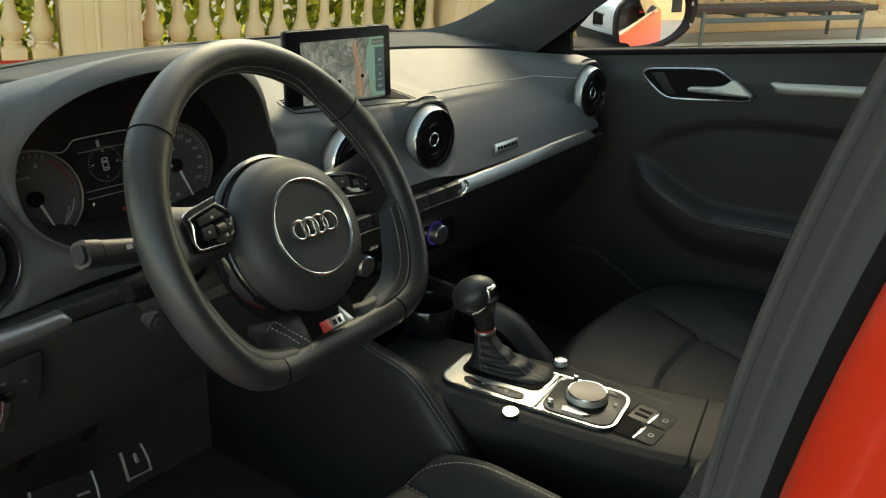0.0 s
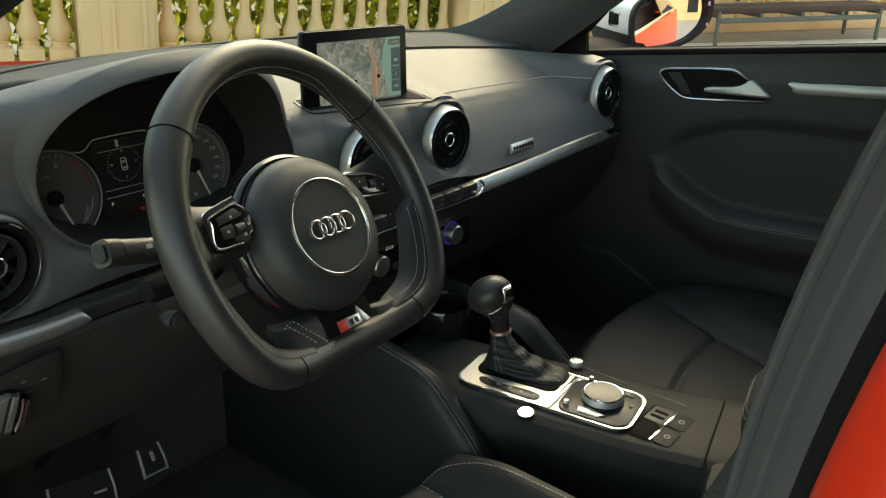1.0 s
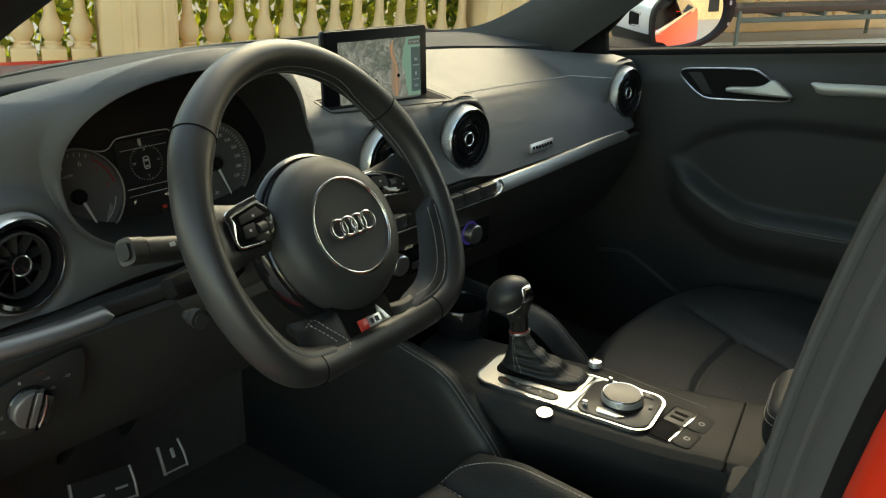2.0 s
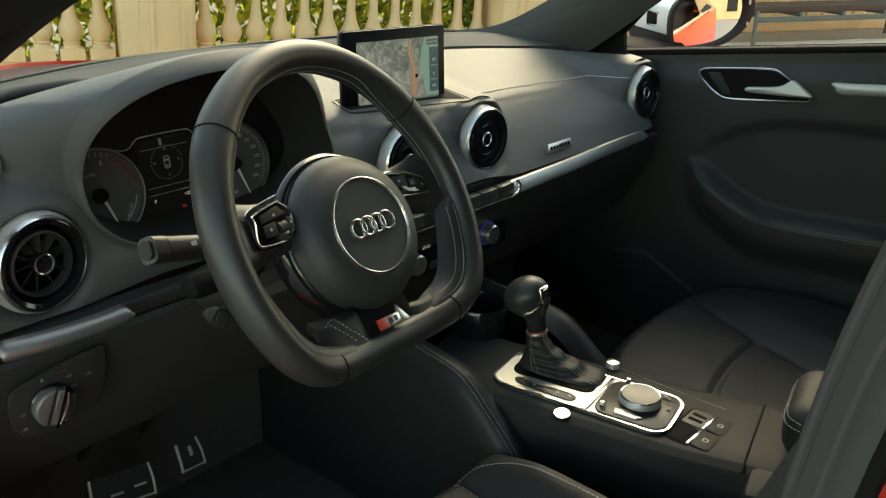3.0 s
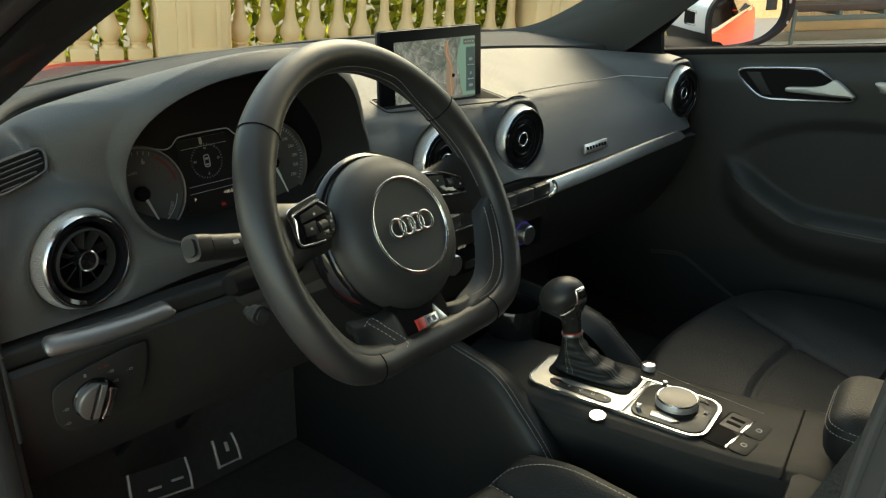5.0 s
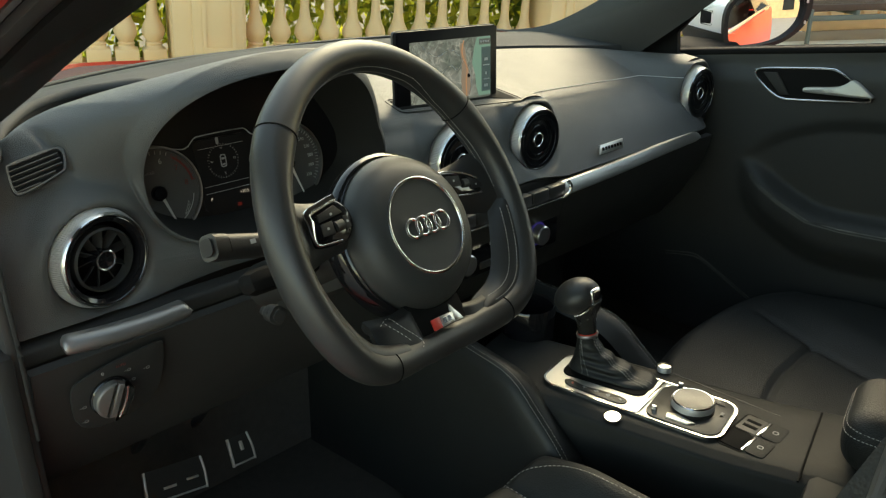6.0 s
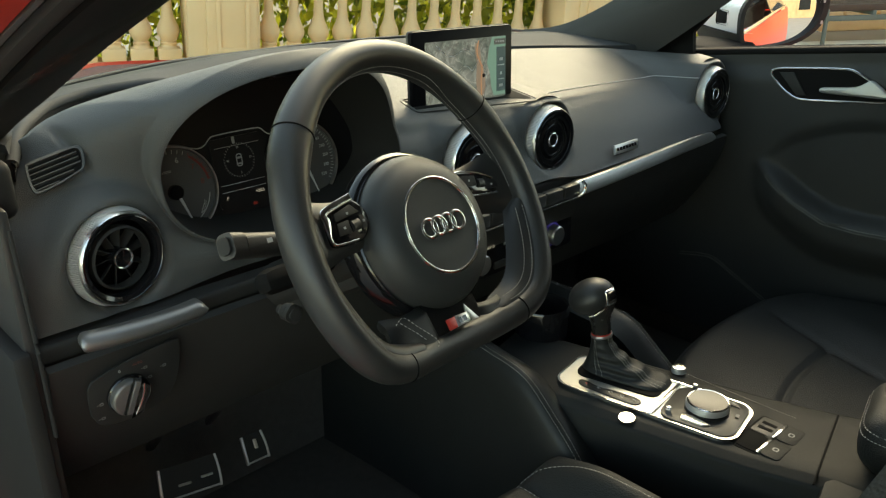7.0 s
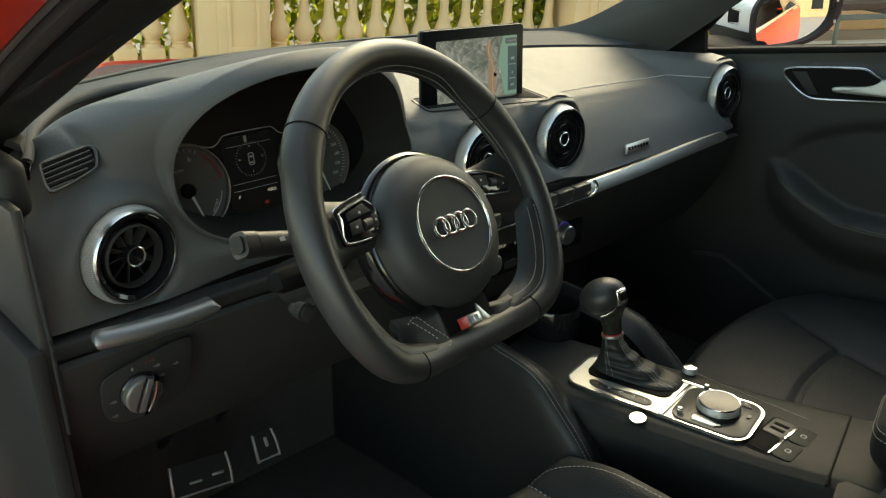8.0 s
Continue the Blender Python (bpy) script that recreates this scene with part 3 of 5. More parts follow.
# round vents
def vent(x, turn, open_rotor):
    m = axes((x, 0.270 if open_rotor else 0.274, 0.858 if open_rotor else 0.853), (1, 0, 0.0), (0.20 if open_rotor else 0.0, -1, 0.02)) @ Matrix.Scale(0.965, 4) @ pose(0, 0, 0, 0, 0, turn)
    holder = new("air_vent")
    holder.matrix_world = m
    holder.parent = dash
    holder["label"] = "round air vent with a knurled metal ring"
    ring = lathe([(0.0585, -0.016), (0.0582, -0.002), (0.0538, 0.0140)] if not open_rotor else [(0.0575, -0.012), (0.0572, 0.002), (0.0540, 0.0140)], 560)
    for k, v in enumerate(ring.verts):
        if k % 4 < 2:
            v.co = Vector((v.co.x * 0.989, v.co.y * 0.989, v.co.z))
    part("ring_collar", lathe([(0.0540, 0.0135), (0.0533, 0.0155), (0.0525, 0.0165)], 64), SATIN, holder)
    part("metal_ring", ring, KNURL, holder, "knurled aluminium ring")
    part("bright_edge", lathe([(0.0525, 0.0165), (0.0515, 0.0180), (0.0505, 0.0178), (0.0500, 0.015)], 64), CHROME, holder)
    part("black_rim", lathe([(0.0502, 0.0165), (0.0485, 0.0172), (0.0440, 0.0150), (0.0420, 0.010), (0.0410, -0.02)] if open_rotor else [(0.0502, 0.0165), (0.0490, 0.0172), (0.0440, 0.0165), (0.0432, 0.0150), (0.0422, 0.0163), (0.0360, 0.0158), (0.0352, 0.0100)], 64), GLOSS, holder)
    part("throat", lathe([(0.0430, -0.02), (0.0001, -0.028)], 48), BLACKOUT, holder)
    rotor = lathe([(0.0365, 0.0), (0.0365, 0.012), (0.0340, 0.014), (0.0330, 0.0), (0.0365, 0.0)], 48)
    part("inner_ring", rotor, RUBBER, holder)
    for k in range(10 if open_rotor else 12):
        a = 2 * math.pi * k / (10 if open_rotor else 12)
        part("vane", box(0.024, 0.0010, 0.012, (0.0225, 0, -0.001), 0, pose(0, 0, 0, 0, 0, math.degrees(a)) @ pose(0, 0, 0, 25, 0, 0)), RUBBER, holder)
    if not open_rotor:
        part("front_disc", lathe([(0.0335, 0.0125), (0.0265, 0.0140), (0.0255, 0.0130), (0.0245, 0.0140), (0.0135, 0.0128)], 48), GLOSS, holder)
    part("boss", lathe([(0.0115, -0.01), (0.0115, 0.013), (0.0095, 0.0142), (0.0001, 0.0135)], 32), GLOSS, holder)
    part("boss_ring", sweep([Vector((0.0110 * math.cos(a), 0.0110 * math.sin(a), 0.0145)) for a in np.linspace(0, 2 * math.pi, 40, endpoint=False)], ring_section(0.0013, 0.0013, 8), True), CHROME, holder)


vent(-0.620, 8, True)
vent(-0.072, 0, False)
vent(0.108, 0, False)
vent(0.628, 0, False)

# side window vent at the driver's end
sv = axes((-0.6545, 0.298, 0.954), (1, 0.0, 0.02), (0, -0.74, 0.67))
holder = new("side_vent")
holder.matrix_world = sv
holder.parent = dash
outline = [(p.x, p.y) for p in cut_corners([Vector((x, y, 0)) for x, y in ((-0.0300, -0.0185), (-0.0190, -0.0190), (0.0195, -0.0062), (0.0255, -0.0018), (0.0310, 0.0185), (0.0225, 0.0215), (-0.0240, 0.0130), (-0.0268, 0.0080))], 2)]
part("frame", band([(x * 1.09 + 0.0002, y * 1.12) for x, y in outline], outline, 0.0035), SOFT, holder)
part("backing", plate(outline, 0.001), BLACKOUT, holder)
for k in range(6):
    y = -0.0130 + 0.0058 * k
    x0, x1 = -0.0285 + 0.10 * max(0, y), min(0.0280 + 0.2 * y, 0.026 + 3.2 * min(0, y + 0.004))
    part("slat", box(x1 - x0, 0.0013, 0.004, ((x0 + x1) / 2, 0, 0), 0, pose(0, y, 0.0018, -25, 0, 11)), PLASTIC, holder)

# model badge on the passenger side, a bar with dark marks
badge = axes((0.285, 0.2390, 0.8115), (1, 0, 0), (0, -1, 0.35))
plate_badge = part("badge", plate([(-0.037, -0.008), (0.033, -0.008), (0.037, 0.008), (-0.033, 0.008)], 0.004, badge, 0.0008), SATIN, dash, "small bright badge")
for k in range(7):
    part("badge_mark", box(0.0060, 0.0055, 0.0006, (-0.0265 + 0.0088 * k, 0, 0.0043), 0, badge), GLOSS, plate_badge)

# switch row and climate panel in the centre stack
for k in range(6):
    x = -0.108 + 0.043 * k
    part("switch", box(0.040, 0.016, 0.020, (x, 0.221, 0.776), 0.003), PLASTIC, dash, "black rocker switch")
part("switch_trim", sweep([Vector((-0.135, 0.213, 0.7625)), Vector((0.129, 0.213, 0.7625))], lambda s: rounded(0.005, 0.0035, 0.0015, 2)), CHROME, dash, "thin chrome line")
part("switch_trim", tube([(0.120, 0.211, 0.763), (0.134, 0.211, 0.768), (0.137, 0.211, 0.778), (0.130, 0.211, 0.788)], 0.0032, 8), CHROME, dash)
climate = new("climate_panel")
climate.parent = dash
part("fascia", plate(rounded(0.27, 0.066, 0.006), 0.006, axes((0.0, 0.240, 0.705), *FACING), 0.001), GLOSS, climate, "gloss black climate fascia")
for x in (-0.095, 0.083):
    m = axes((x, 0.236, 0.702), *FACING)
    knob = part("dial_knob", lathe([(0.0175, 0), (0.0165, 0.016), (0.0145, 0.018), (0.0001, 0.0178)], 32, m), SATIN, climate, "satin rotary knob")
    part("light_ring", lathe([(0.0205, 0.0), (0.0205, 0.003), (0.0180, 0.003)], 32, m), BLUEGLOW if x > 0 else GLOSS, climate, "blue-lit ring" if x > 0 else "")
writing("21.5", 0.010, axes((-0.066, 0.2328, 0.7215), *FACING), WHITEGLOW, "temperature", climate)
for k in range(4):
    part("button", box(0.026, 0.005, 0.012, (-0.045 + 0.030 * k, 0.233, 0.686), 0.002), PLASTIC, climate)
part("bright_line", box(0.150, 0.004, 0.0030, (-0.020, 0.2290, 0.7550), 0.001), CHROME, climate, "thin chrome line")
for k in range(3):
    part("display_mark", box(0.004, 0.0004, 0.004, (-0.036 + 0.010 * k, 0.2318, 0.7190)), DIM, climate)

# light switch panel
lp = axes((-0.650, 0.2225, 0.7225), (1, 0, 0.0), (0.0, -1, -0.10))
holder = new("light_switch")
holder.matrix_world = lp
holder.parent = dash
panel_line = cut_corners([Vector((x, y, 0)) for x, y in ((-0.038, -0.036), (0.030, -0.034), (0.056, -0.016), (0.066, 0.040), (0.058, 0.047), (-0.030, 0.033), (-0.043, 0.020))], 2)
part("panel", plate([(p.x, p.y) for p in panel_line], 0.0030, None, 0.0012), RUBBER, holder)
part("dial", lathe([(0.0235, 0), (0.0230, 0.006), (0.0215, 0.0075), (0.0001, 0.0075)], 40), GLOSS, holder)
turned = pose(0, 0, 0, 0, 0, -20)
left_face = [(0.0215 * math.cos(radians(a)), 0.0215 * math.sin(radians(a))) for a in range(100, 261, 8)]
right_face = [(0.0215 * math.cos(radians(a)), 0.0215 * math.sin(radians(a))) for a in (-62, -70, -78)] + [(0.0215 * math.cos(radians(a)), 0.0215 * math.sin(radians(a))) for a in (78, 70, 62)]
part("grip", plate(left_face, 0.010, turned @ pose(0, 0, 0.0070), 0.003), SWITCHGREY, holder, "satin grey finger grip", 60)
part("grip", plate([(x * 0.55 + 0.0035, y) for x, y in right_face] + [(-0.0022, 0.0205), (-0.0022, -0.0205)], 0.010, turned @ pose(0, 0, 0.0070), 0.002), SWITCHGREY, holder, "satin grey finger grip", 60)
part("bright_line", sweep(smooth_line([turned @ Vector((x, y, 0.0172)) for x, y in ((0.0078, -0.0190), (0.0098, -0.0095), (0.0104, 0.0), (0.0098, 0.0095), (0.0078, 0.0190))], 6), lambda q: rounded(0.0026, 0.0030, 0.0008, 2)), CHROME, holder)
part("bright_arc", sweep([Vector((0.0228 * math.cos(radians(a)), 0.0228 * math.sin(radians(a)), 0.0080)) for a in range(-72, 22, 8)], ring_section(0.0011, 0.0011, 6)), CHROME, holder)
writing("0", 0.0055, pose(-0.006, 0.030, 0.0034), DIM, "mark", holder)
writing("AUTO", 0.0040, pose(0.014, 0.0325, 0.0034), DIMRED, "mark", holder)
for x, y in ((-0.029, -0.002), (-0.029, -0.020), (0.022, 0.024), (0.043, 0.018), (0.026, 0.010)):
    part("symbol", band(rounded(0.0044, 0.0032, 0.0012), rounded(0.0028, 0.0016, 0.0007), 0.0004, pose(x, y, 0.0034)), FAINT, holder)
    part("symbol", box(0.0022, 0.0005, 0.0004, (x - 0.0040, y, 0.0036)), FAINT, holder)

# ---- instruments ----
cluster = thing("instrument_cluster", "dark instrument cluster with two grey dials", "instruments", axes((-0.410, 0.362, 0.893), (1, 0, 0), (0, -0.985, 0.17)))
part("backing", plate(rounded(0.37, 0.19, 0.07), 0.002, pose(0, 0.01, -0.004)), SMOKED, cluster)


def dial(x, marks, labels, red, size):
    h = new("dial")
    h.parent = cluster
    h.matrix_local = pose(x, -0.012, 0)
    part("face", lathe([(0.0001, 0.003), (0.054, 0.003), (0.0545, 0.0)], 56), DIALGREY, h, "grey dial face")
    part("bright_rim", lathe([(0.0545, 0.001), (0.0552, 0.0065), (0.0568, 0.007), (0.0580, 0.001)], 64), STEEL, h)
    part("needle_hub", lathe([(0.0095, 0.003), (0.0092, 0.009), (0.0075, 0.0105), (0.0001, 0.0105)], 28), GLOSS, h)
    part("needle", plate([(-0.0018, 0.008), (0.0018, 0.008), (0.0007, 0.046), (-0.0007, 0.046)], 0.001, pose(0, 0, 0.009, 0, 0, -161)), PRINT, h, "white needle")
    for k in range(marks):
        a = radians((273 if red else 285) - (264 if red else 320) * k / (marks - 1))
        part("tick", box(0.0045, 0.0007, 0.0004, (0.0495, 0, 0.0033), 0, pose(0, 0, 0, 0, 0, math.degrees(a))), DIMRED if (red and k > marks * 0.78) else DIM, h)
    for text, a in labels:
        r = radians(a)
        writing(text, size, pose(0.039 * math.cos(r), 0.039 * math.sin(r), 0.0033), DIMRED if red and text in "78" else DIM, "numeral", h)
    return h


rev = dial(-0.094, 33, [(str(k), 273 - 33 * k) for k in range(1, 9)], True, 0.0095)
writing("1/min x1000", 0.0048, pose(-0.012, 0.026, 0.0033), DIM, "legend", rev)
part("red_zone", sweep([Vector((0.0475 * math.cos(radians(a)), 0.0475 * math.sin(radians(a)), 0.0036)) for a in range(9, 60, 4)], lambda s: [(-0.0015, 0), (0.0015, 0), (0.0015, 0.0004), (-0.0015, 0.0004)]), DIMRED, rev)
writing("BOOST", 0.0055, pose(0.034, -0.026, 0.0033, 0, 0, 62), DIM, "legend", rev)
part("boost_scale", sweep([Vector((0.046 * math.cos(radians(a)), 0.046 * math.sin(radians(a)), 0.0036)) for a in range(-60, -8, 4)], lambda s: [(-0.0005, 0), (0.0005, 0), (0.0005, 0.0004), (-0.0005, 0.0004)]), DIM, rev)
speed = dial(0.094, 65, [(str(v), 285 - v) for v in range(20, 340, 20)], False, 0.0062)
writing("km/h", 0.0055, pose(0.0, 0.021, 0.0033), DIM, "legend", speed)
info = new("display")
info.parent = cluster
info.matrix_local = pose(0, 0.002, 0)
part("glass", plate(rounded(0.074, 0.090, 0.004), 0.003, pose(0, -0.006, 0)), SMOKED, info)
for r, n, w in ((0.0215, 36, 0.0022), (0.0205, 0, 0)):
    for k in range(n):
        part("compass_tick", box(w, 0.0005, 0.0003, (r, 0, 0.0033), 0, pose(0, 0.008, 0, 0, 0, 360 * k / n)), DIM, info)
for text, x, y in (("N", 0, 0.0245), ("O", 0.0165, 0.009), ("S", 0, -0.0085), ("W", -0.0165, 0.009)):
    writing(text, 0.0042, pose(x, y, 0.0033), DIM, "letter", info)
part("car_symbol", band(rounded(0.0085, 0.0165, 0.0030), rounded(0.0060, 0.0140, 0.0024), 0.0003, pose(0, 0.008, 0.0032)), DIM, info)
for y, h in ((0.011, 0.0028), (0.0035, 0.0020)):
    part("car_symbol", plate(rounded(0.0052, h, 0.0008), 0.0003, pose(0, y, 0.0032)), DIM, info)
part("seat_symbol", plate(rounded(0.004, 0.009, 0.0015), 0.0003, pose(-0.004, 0.0345, 0.0032)), DIM, info)
for y in (0.0275, -0.021, -0.030):
    part("rule", box(0.064, 0.0006, 0.0003, (0, y, 0.0033)), DIM, info)
writing("P", 0.006, pose(-0.026, -0.038, 0.0033), WHITEGLOW, "letter", info)
writing("+20.5", 0.006, pose(0.022, -0.037, 0.0033), WHITEGLOW, "letters", info)
part("telltale", box(0.006, 0.004, 0.0003, (0.012, -0.052, 0.0033)), REDGLOW, info)
part("bright_brow", sweep(smooth_line([(-0.088, 0.0455, 0.002), (-0.058, 0.0355, 0.004), (-0.046, 0.0365, 0.005), (-0.037, 0.0445, 0.006), (-0.029, 0.0465, 0.006), (0, 0.0470, 0.006), (0.029, 0.0465, 0.006), (0.037, 0.0445, 0.006), (0.046, 0.0365, 0.005), (0.058, 0.0355, 0.004), (0.088, 0.0455, 0.002)], 8), ring_section(0.0008, 0.0008, 6)), DIM, cluster, "thin bright line over the dials")

# ---- display screen ----
scr = thing("display_screen", "thin pop-up navigation screen with a map, standing on the dashboard", "screen", axes((-0.029, 0.330, 0.9750), (1, 0, -0.034), (0, -1, 0.06)))
part("housing", plate(rounded(0.215, 0.124, 0.006), 0.011, pose(0, 0, -0.011), 0.002), SCREENBLACK, scr, "black frame")
part("edge_trim", band(rounded(0.2168, 0.1258, 0.0066), rounded(0.2146, 0.1236, 0.006), 0.004, pose(0, 0, -0.010)), PLASTIC, scr)


def map_material():
    m = bpy.data.materials.new("lit_map")
    m.use_nodes = True
    nt = m.node_tree
    b = nt.nodes["Principled BSDF"]
    b.inputs["Base Color"].default_value, b.inputs["Roughness"].default_value = (0.015, 0.015, 0.016, 1), 0.2
    b.inputs["Specular IOR Level"].default_value = 0.15
    co = nt.nodes.new("ShaderNodeTexCoord")
    vo = nt.nodes.new("ShaderNodeTexVoronoi")
    vo.feature = "DISTANCE_TO_EDGE"
    vo.inputs["Scale"].default_value = 120
    no = nt.nodes.new("ShaderNodeTexNoise")
    no.inputs["Scale"].default_value, no.inputs["Detail"].default_value = 28, 4
    ramp = nt.nodes.new("ShaderNodeValToRGB")
    ramp.color_ramp.elements[0].position, ramp.color_ramp.elements[0].color = 0.0, (0.24, 0.26, 0.28, 1)
    ramp.color_ramp.elements[1].position, ramp.color_ramp.elements[1].color = 0.05, (0.125, 0.148, 0.168, 1)
    r2 = nt.nodes.new("ShaderNodeValToRGB")
    r2.color_ramp.elements[0].position, r2.color_ramp.elements[0].color = 0.36, (0.42, 0.50, 0.47, 1)
    r2.color_ramp.elements[1].position, r2.color_ramp.elements[1].color = 0.62, (1, 1, 1, 1)
    mul = nt.nodes.new("ShaderNodeMix")
    mul.data_type, mul.blend_type = "RGBA", "MULTIPLY"
    mul.inputs["Factor"].default_value = 1
    bend = nt.nodes.new("ShaderNodeVectorMath")
    bend.operation = "MULTIPLY_ADD"
    bend.inputs[1].default_value = (0.05, 0.05, 0.0)
    nt.links.new(no.outputs["Color"], bend.inputs[0])
    nt.links.new(co.outputs["Object"], bend.inputs[2])
    nt.links.new(bend.outputs[0], vo.inputs["Vector"])
    nt.links.new(co.outputs["Object"], no.inputs["Vector"])
    nt.links.new(vo.outputs["Distance"], ramp.inputs[0])
    nt.links.new(no.outputs["Fac"], r2.inputs[0])
    nt.links.new(ramp.outputs[0], mul.inputs["A"])
    nt.links.new(r2.outputs[0], mul.inputs["B"])
    # blocks of houses: small cells of uneven brightness
    cell = nt.nodes.new("ShaderNodeTexVoronoi")
    cell.distance = "CHEBYCHEV"
    cell.inputs["Scale"].default_value = 190
    tone = nt.nodes.new("ShaderNodeMapRange")
    tone.inputs["To Min"].default_value, tone.inputs["To Max"].default_value = 0.55, 1.45
    dots = nt.nodes.new("ShaderNodeMix")
    dots.data_type, dots.blend_type = "RGBA", "MULTIPLY"
    dots.inputs["Factor"].default_value = 1
    nt.links.new(bend.outputs[0], cell.inputs["Vector"])
    nt.links.new(cell.outputs["Color"], tone.inputs["Value"])
    nt.links.new(mul.outputs["Result"], dots.inputs["A"])
    nt.links.new(tone.outputs["Result"], dots.inputs["B"])
    nt.links.new(dots.outputs["Result"], b.inputs["Emission Color"])
    b.inputs["Emission Strength"].default_value = 0.42
    return m


MAP = map_material()
SEA = glowing("lit_map_sea", (0.11, 0.23, 0.23), 0.32)
SIDEBAR = glowing("lit_sidebar", (0.025, 0.050, 0.065), 0.40)
KEYBAR = glowing("lit_key_bar", (0.050, 0.062, 0.070), 0.40)
ROUTE = glowing("lit_route", (0.36, 0.19, 0.12), 0.32)
SUBURB = glowing("lit_suburb", (0.165, 0.135, 0.125), 0.36)
image = part("map", plate(rounded(0.173, 0.103, 0.001), 0.0006, pose(0.005, -0.0060, 0)), MAP, scr, "lit street map")
part("map_sea", plate([(0.064, -0.046), (0.0913, -0.046), (0.0913, 0.045), (0.060, 0.045), (0.053, 0.026), (0.049, 0.006), (0.056, -0.012), (0.058, -0.030)], 0.0003, pose(0, 0, 0.0007)), SEA, image)
part("sidebar", plate(rounded(0.0205, 0.069, 0.001), 0.0003, pose(0.0805, -0.0055, 0.0011)), SIDEBAR, image)
part("top_bar", plate(rounded(0.026, 0.009, 0.001), 0.0003, pose(0.0775, 0.0375, 0.0011)), KEYBAR, image)
part("key_bar", plate(rounded(0.172, 0.011, 0.001), 0.0003, pose(0.005, -0.0515, 0.0011)), KEYBAR, image)
part("suburb", plate([(p.x, p.y) for p in cut_corners([Vector((x, y, 0)) for x, y in ((0.028, -0.044), (0.046, -0.044), (0.044, -0.010), (0.036, 0.012), (0.031, 0.040), (0.020, 0.036), (0.027, 0.010), (0.024, -0.020))], 2)], 0.0002, pose(0, 0, 0.0007)), SUBURB, image)
part("route", sweep(smooth_line([(0.036, -0.043, 0.0012), (0.035, -0.02, 0.0012), (0.037, 0.0, 0.0012), (0.030, 0.014, 0.0012), (0.026, 0.026, 0.0012), (0.030, 0.042, 0.0012)], 6), lambda s: [(-0.0009, 0), (0.0009, 0), (0.0009, 0.0003), (-0.0009, 0.0003)]), ROUTE, image)
for pts in (((-0.080, -0.014), (-0.050, -0.004), (-0.030, -0.010), (0.000, 0.006), (0.016, -0.002), (0.030, 0.014)), ((-0.060, 0.040), (-0.030, 0.022), (0.000, 0.030), (0.020, 0.020)), ((0.040, -0.044), (0.047, -0.025), (0.046, -0.008), (0.037, 0.004))):
    part("street", sweep(smooth_line([(x, y, 0.0010) for x, y in pts], 6), lambda s: [(-0.0005, 0), (0.0005, 0), (0.0005, 0.0002), (-0.0005, 0.0002)]), DIM, image)
for x, y in ((-0.008, -0.016), (0.041, -0.012)):
    part("map_pin", lathe([(0.0032, 0.0010), (0.0030, 0.0016), (0.0001, 0.0017)], 12, pose(x, y, 0)), GLOSS, image)
for y, w in ((0.010, 0.008), (0.001, 0.015), (-0.012, 0.004), (-0.021, 0.014), (-0.031, 0.009)):
    part("sidebar_symbol", box(w, 0.0016 if w > 0.01 else 0.0045, 0.0002, (0.0805, y, 0.0015)), DIM, image)
for k in range(4):
    part("top_mark", box(0.004, 0.003, 0.0002, (0.069 + 0.0055 * k, 0.0375, 0.0015)), DIM, image)
for k in range(5):
    part("soft_key", box(0.006, 0.0035, 0.0002, (-0.066 + 0.034 * k, -0.0515, 0.0015)), DIM, image)


def on_pad(x, y):
    """A point on the upper pad of the dash beneath (x, y)."""
    u, a, b = (x + 0.200) / 0.900, 0.0, 0.6
    for k in range(30):
        v = (a + b) / 2
        if pad_at(u, v).y > y:
            a = v
        else:
            b = v
    return hollow(pad_at(u, a))


def slot_line(w, h, r):
    return [on_pad(-0.023 + x, 0.3335 + y) + Vector((0, 0, 0.0004)) for x, y in rounded(w, h, r, 5)]


part("slot_frame", sweep(slot_line(0.240, 0.040, 0.009), lambda q: [(-0.0022, -0.001), (0.0022, -0.001), (0.0018, 0.0008), (-0.0018, 0.0008)], True), PLASTIC, dash, "slot frame of the screen")
part("slot", thicken(surface(lambda u, v: on_pad(-0.024 + 0.226 * (u - 0.5), 0.3335 + 0.026 * (v - 0.5)) + Vector((0, 0, 0.0008)), 20, 6), 0.0006), BLACKOUT, dash, "dark slot")

# ---- steering wheel ----
WHEEL = axes((-0.4103, -0.0186, 0.9246), (0.9782, 0.1829, -0.098), (0.2074, -0.849, 0.486))
wheel = thing("steering_wheel", "flat-bottomed black leather steering wheel with round airbag pad", "steering wheel", WHEEL)
RIM_R, RIM_Z, FLAT = 0.1738, -0.0135, 0.122


def rim_radius(a, r=RIM_R, flat=FLAT):
    s = -math.sin(a)
    if s <= 0:
        return r
    f = flat / max(1e-4, s)
    return (r ** -11 + f ** -11) ** (-1 / 11)


def flatness(a):
    """1 along the flat bottom of the rim, 0 round the rest."""
    return math.exp(-(((math.degrees(a) % 360) - 270) / 44) ** 4)


def slim(a):
    """1 where the rim grows thinner, low on its outer side."""
    return math.exp(-(((math.degrees(a) % 360) - 238) / 46) ** 2)


def rim_point(a, dr=0.0, z=RIM_Z):
    r = rim_radius(a) + dr - 0.0024 * slim(a)
    return Vector((r * math.cos(a), r * math.sin(a), z - 0.014 * flatness(a)))


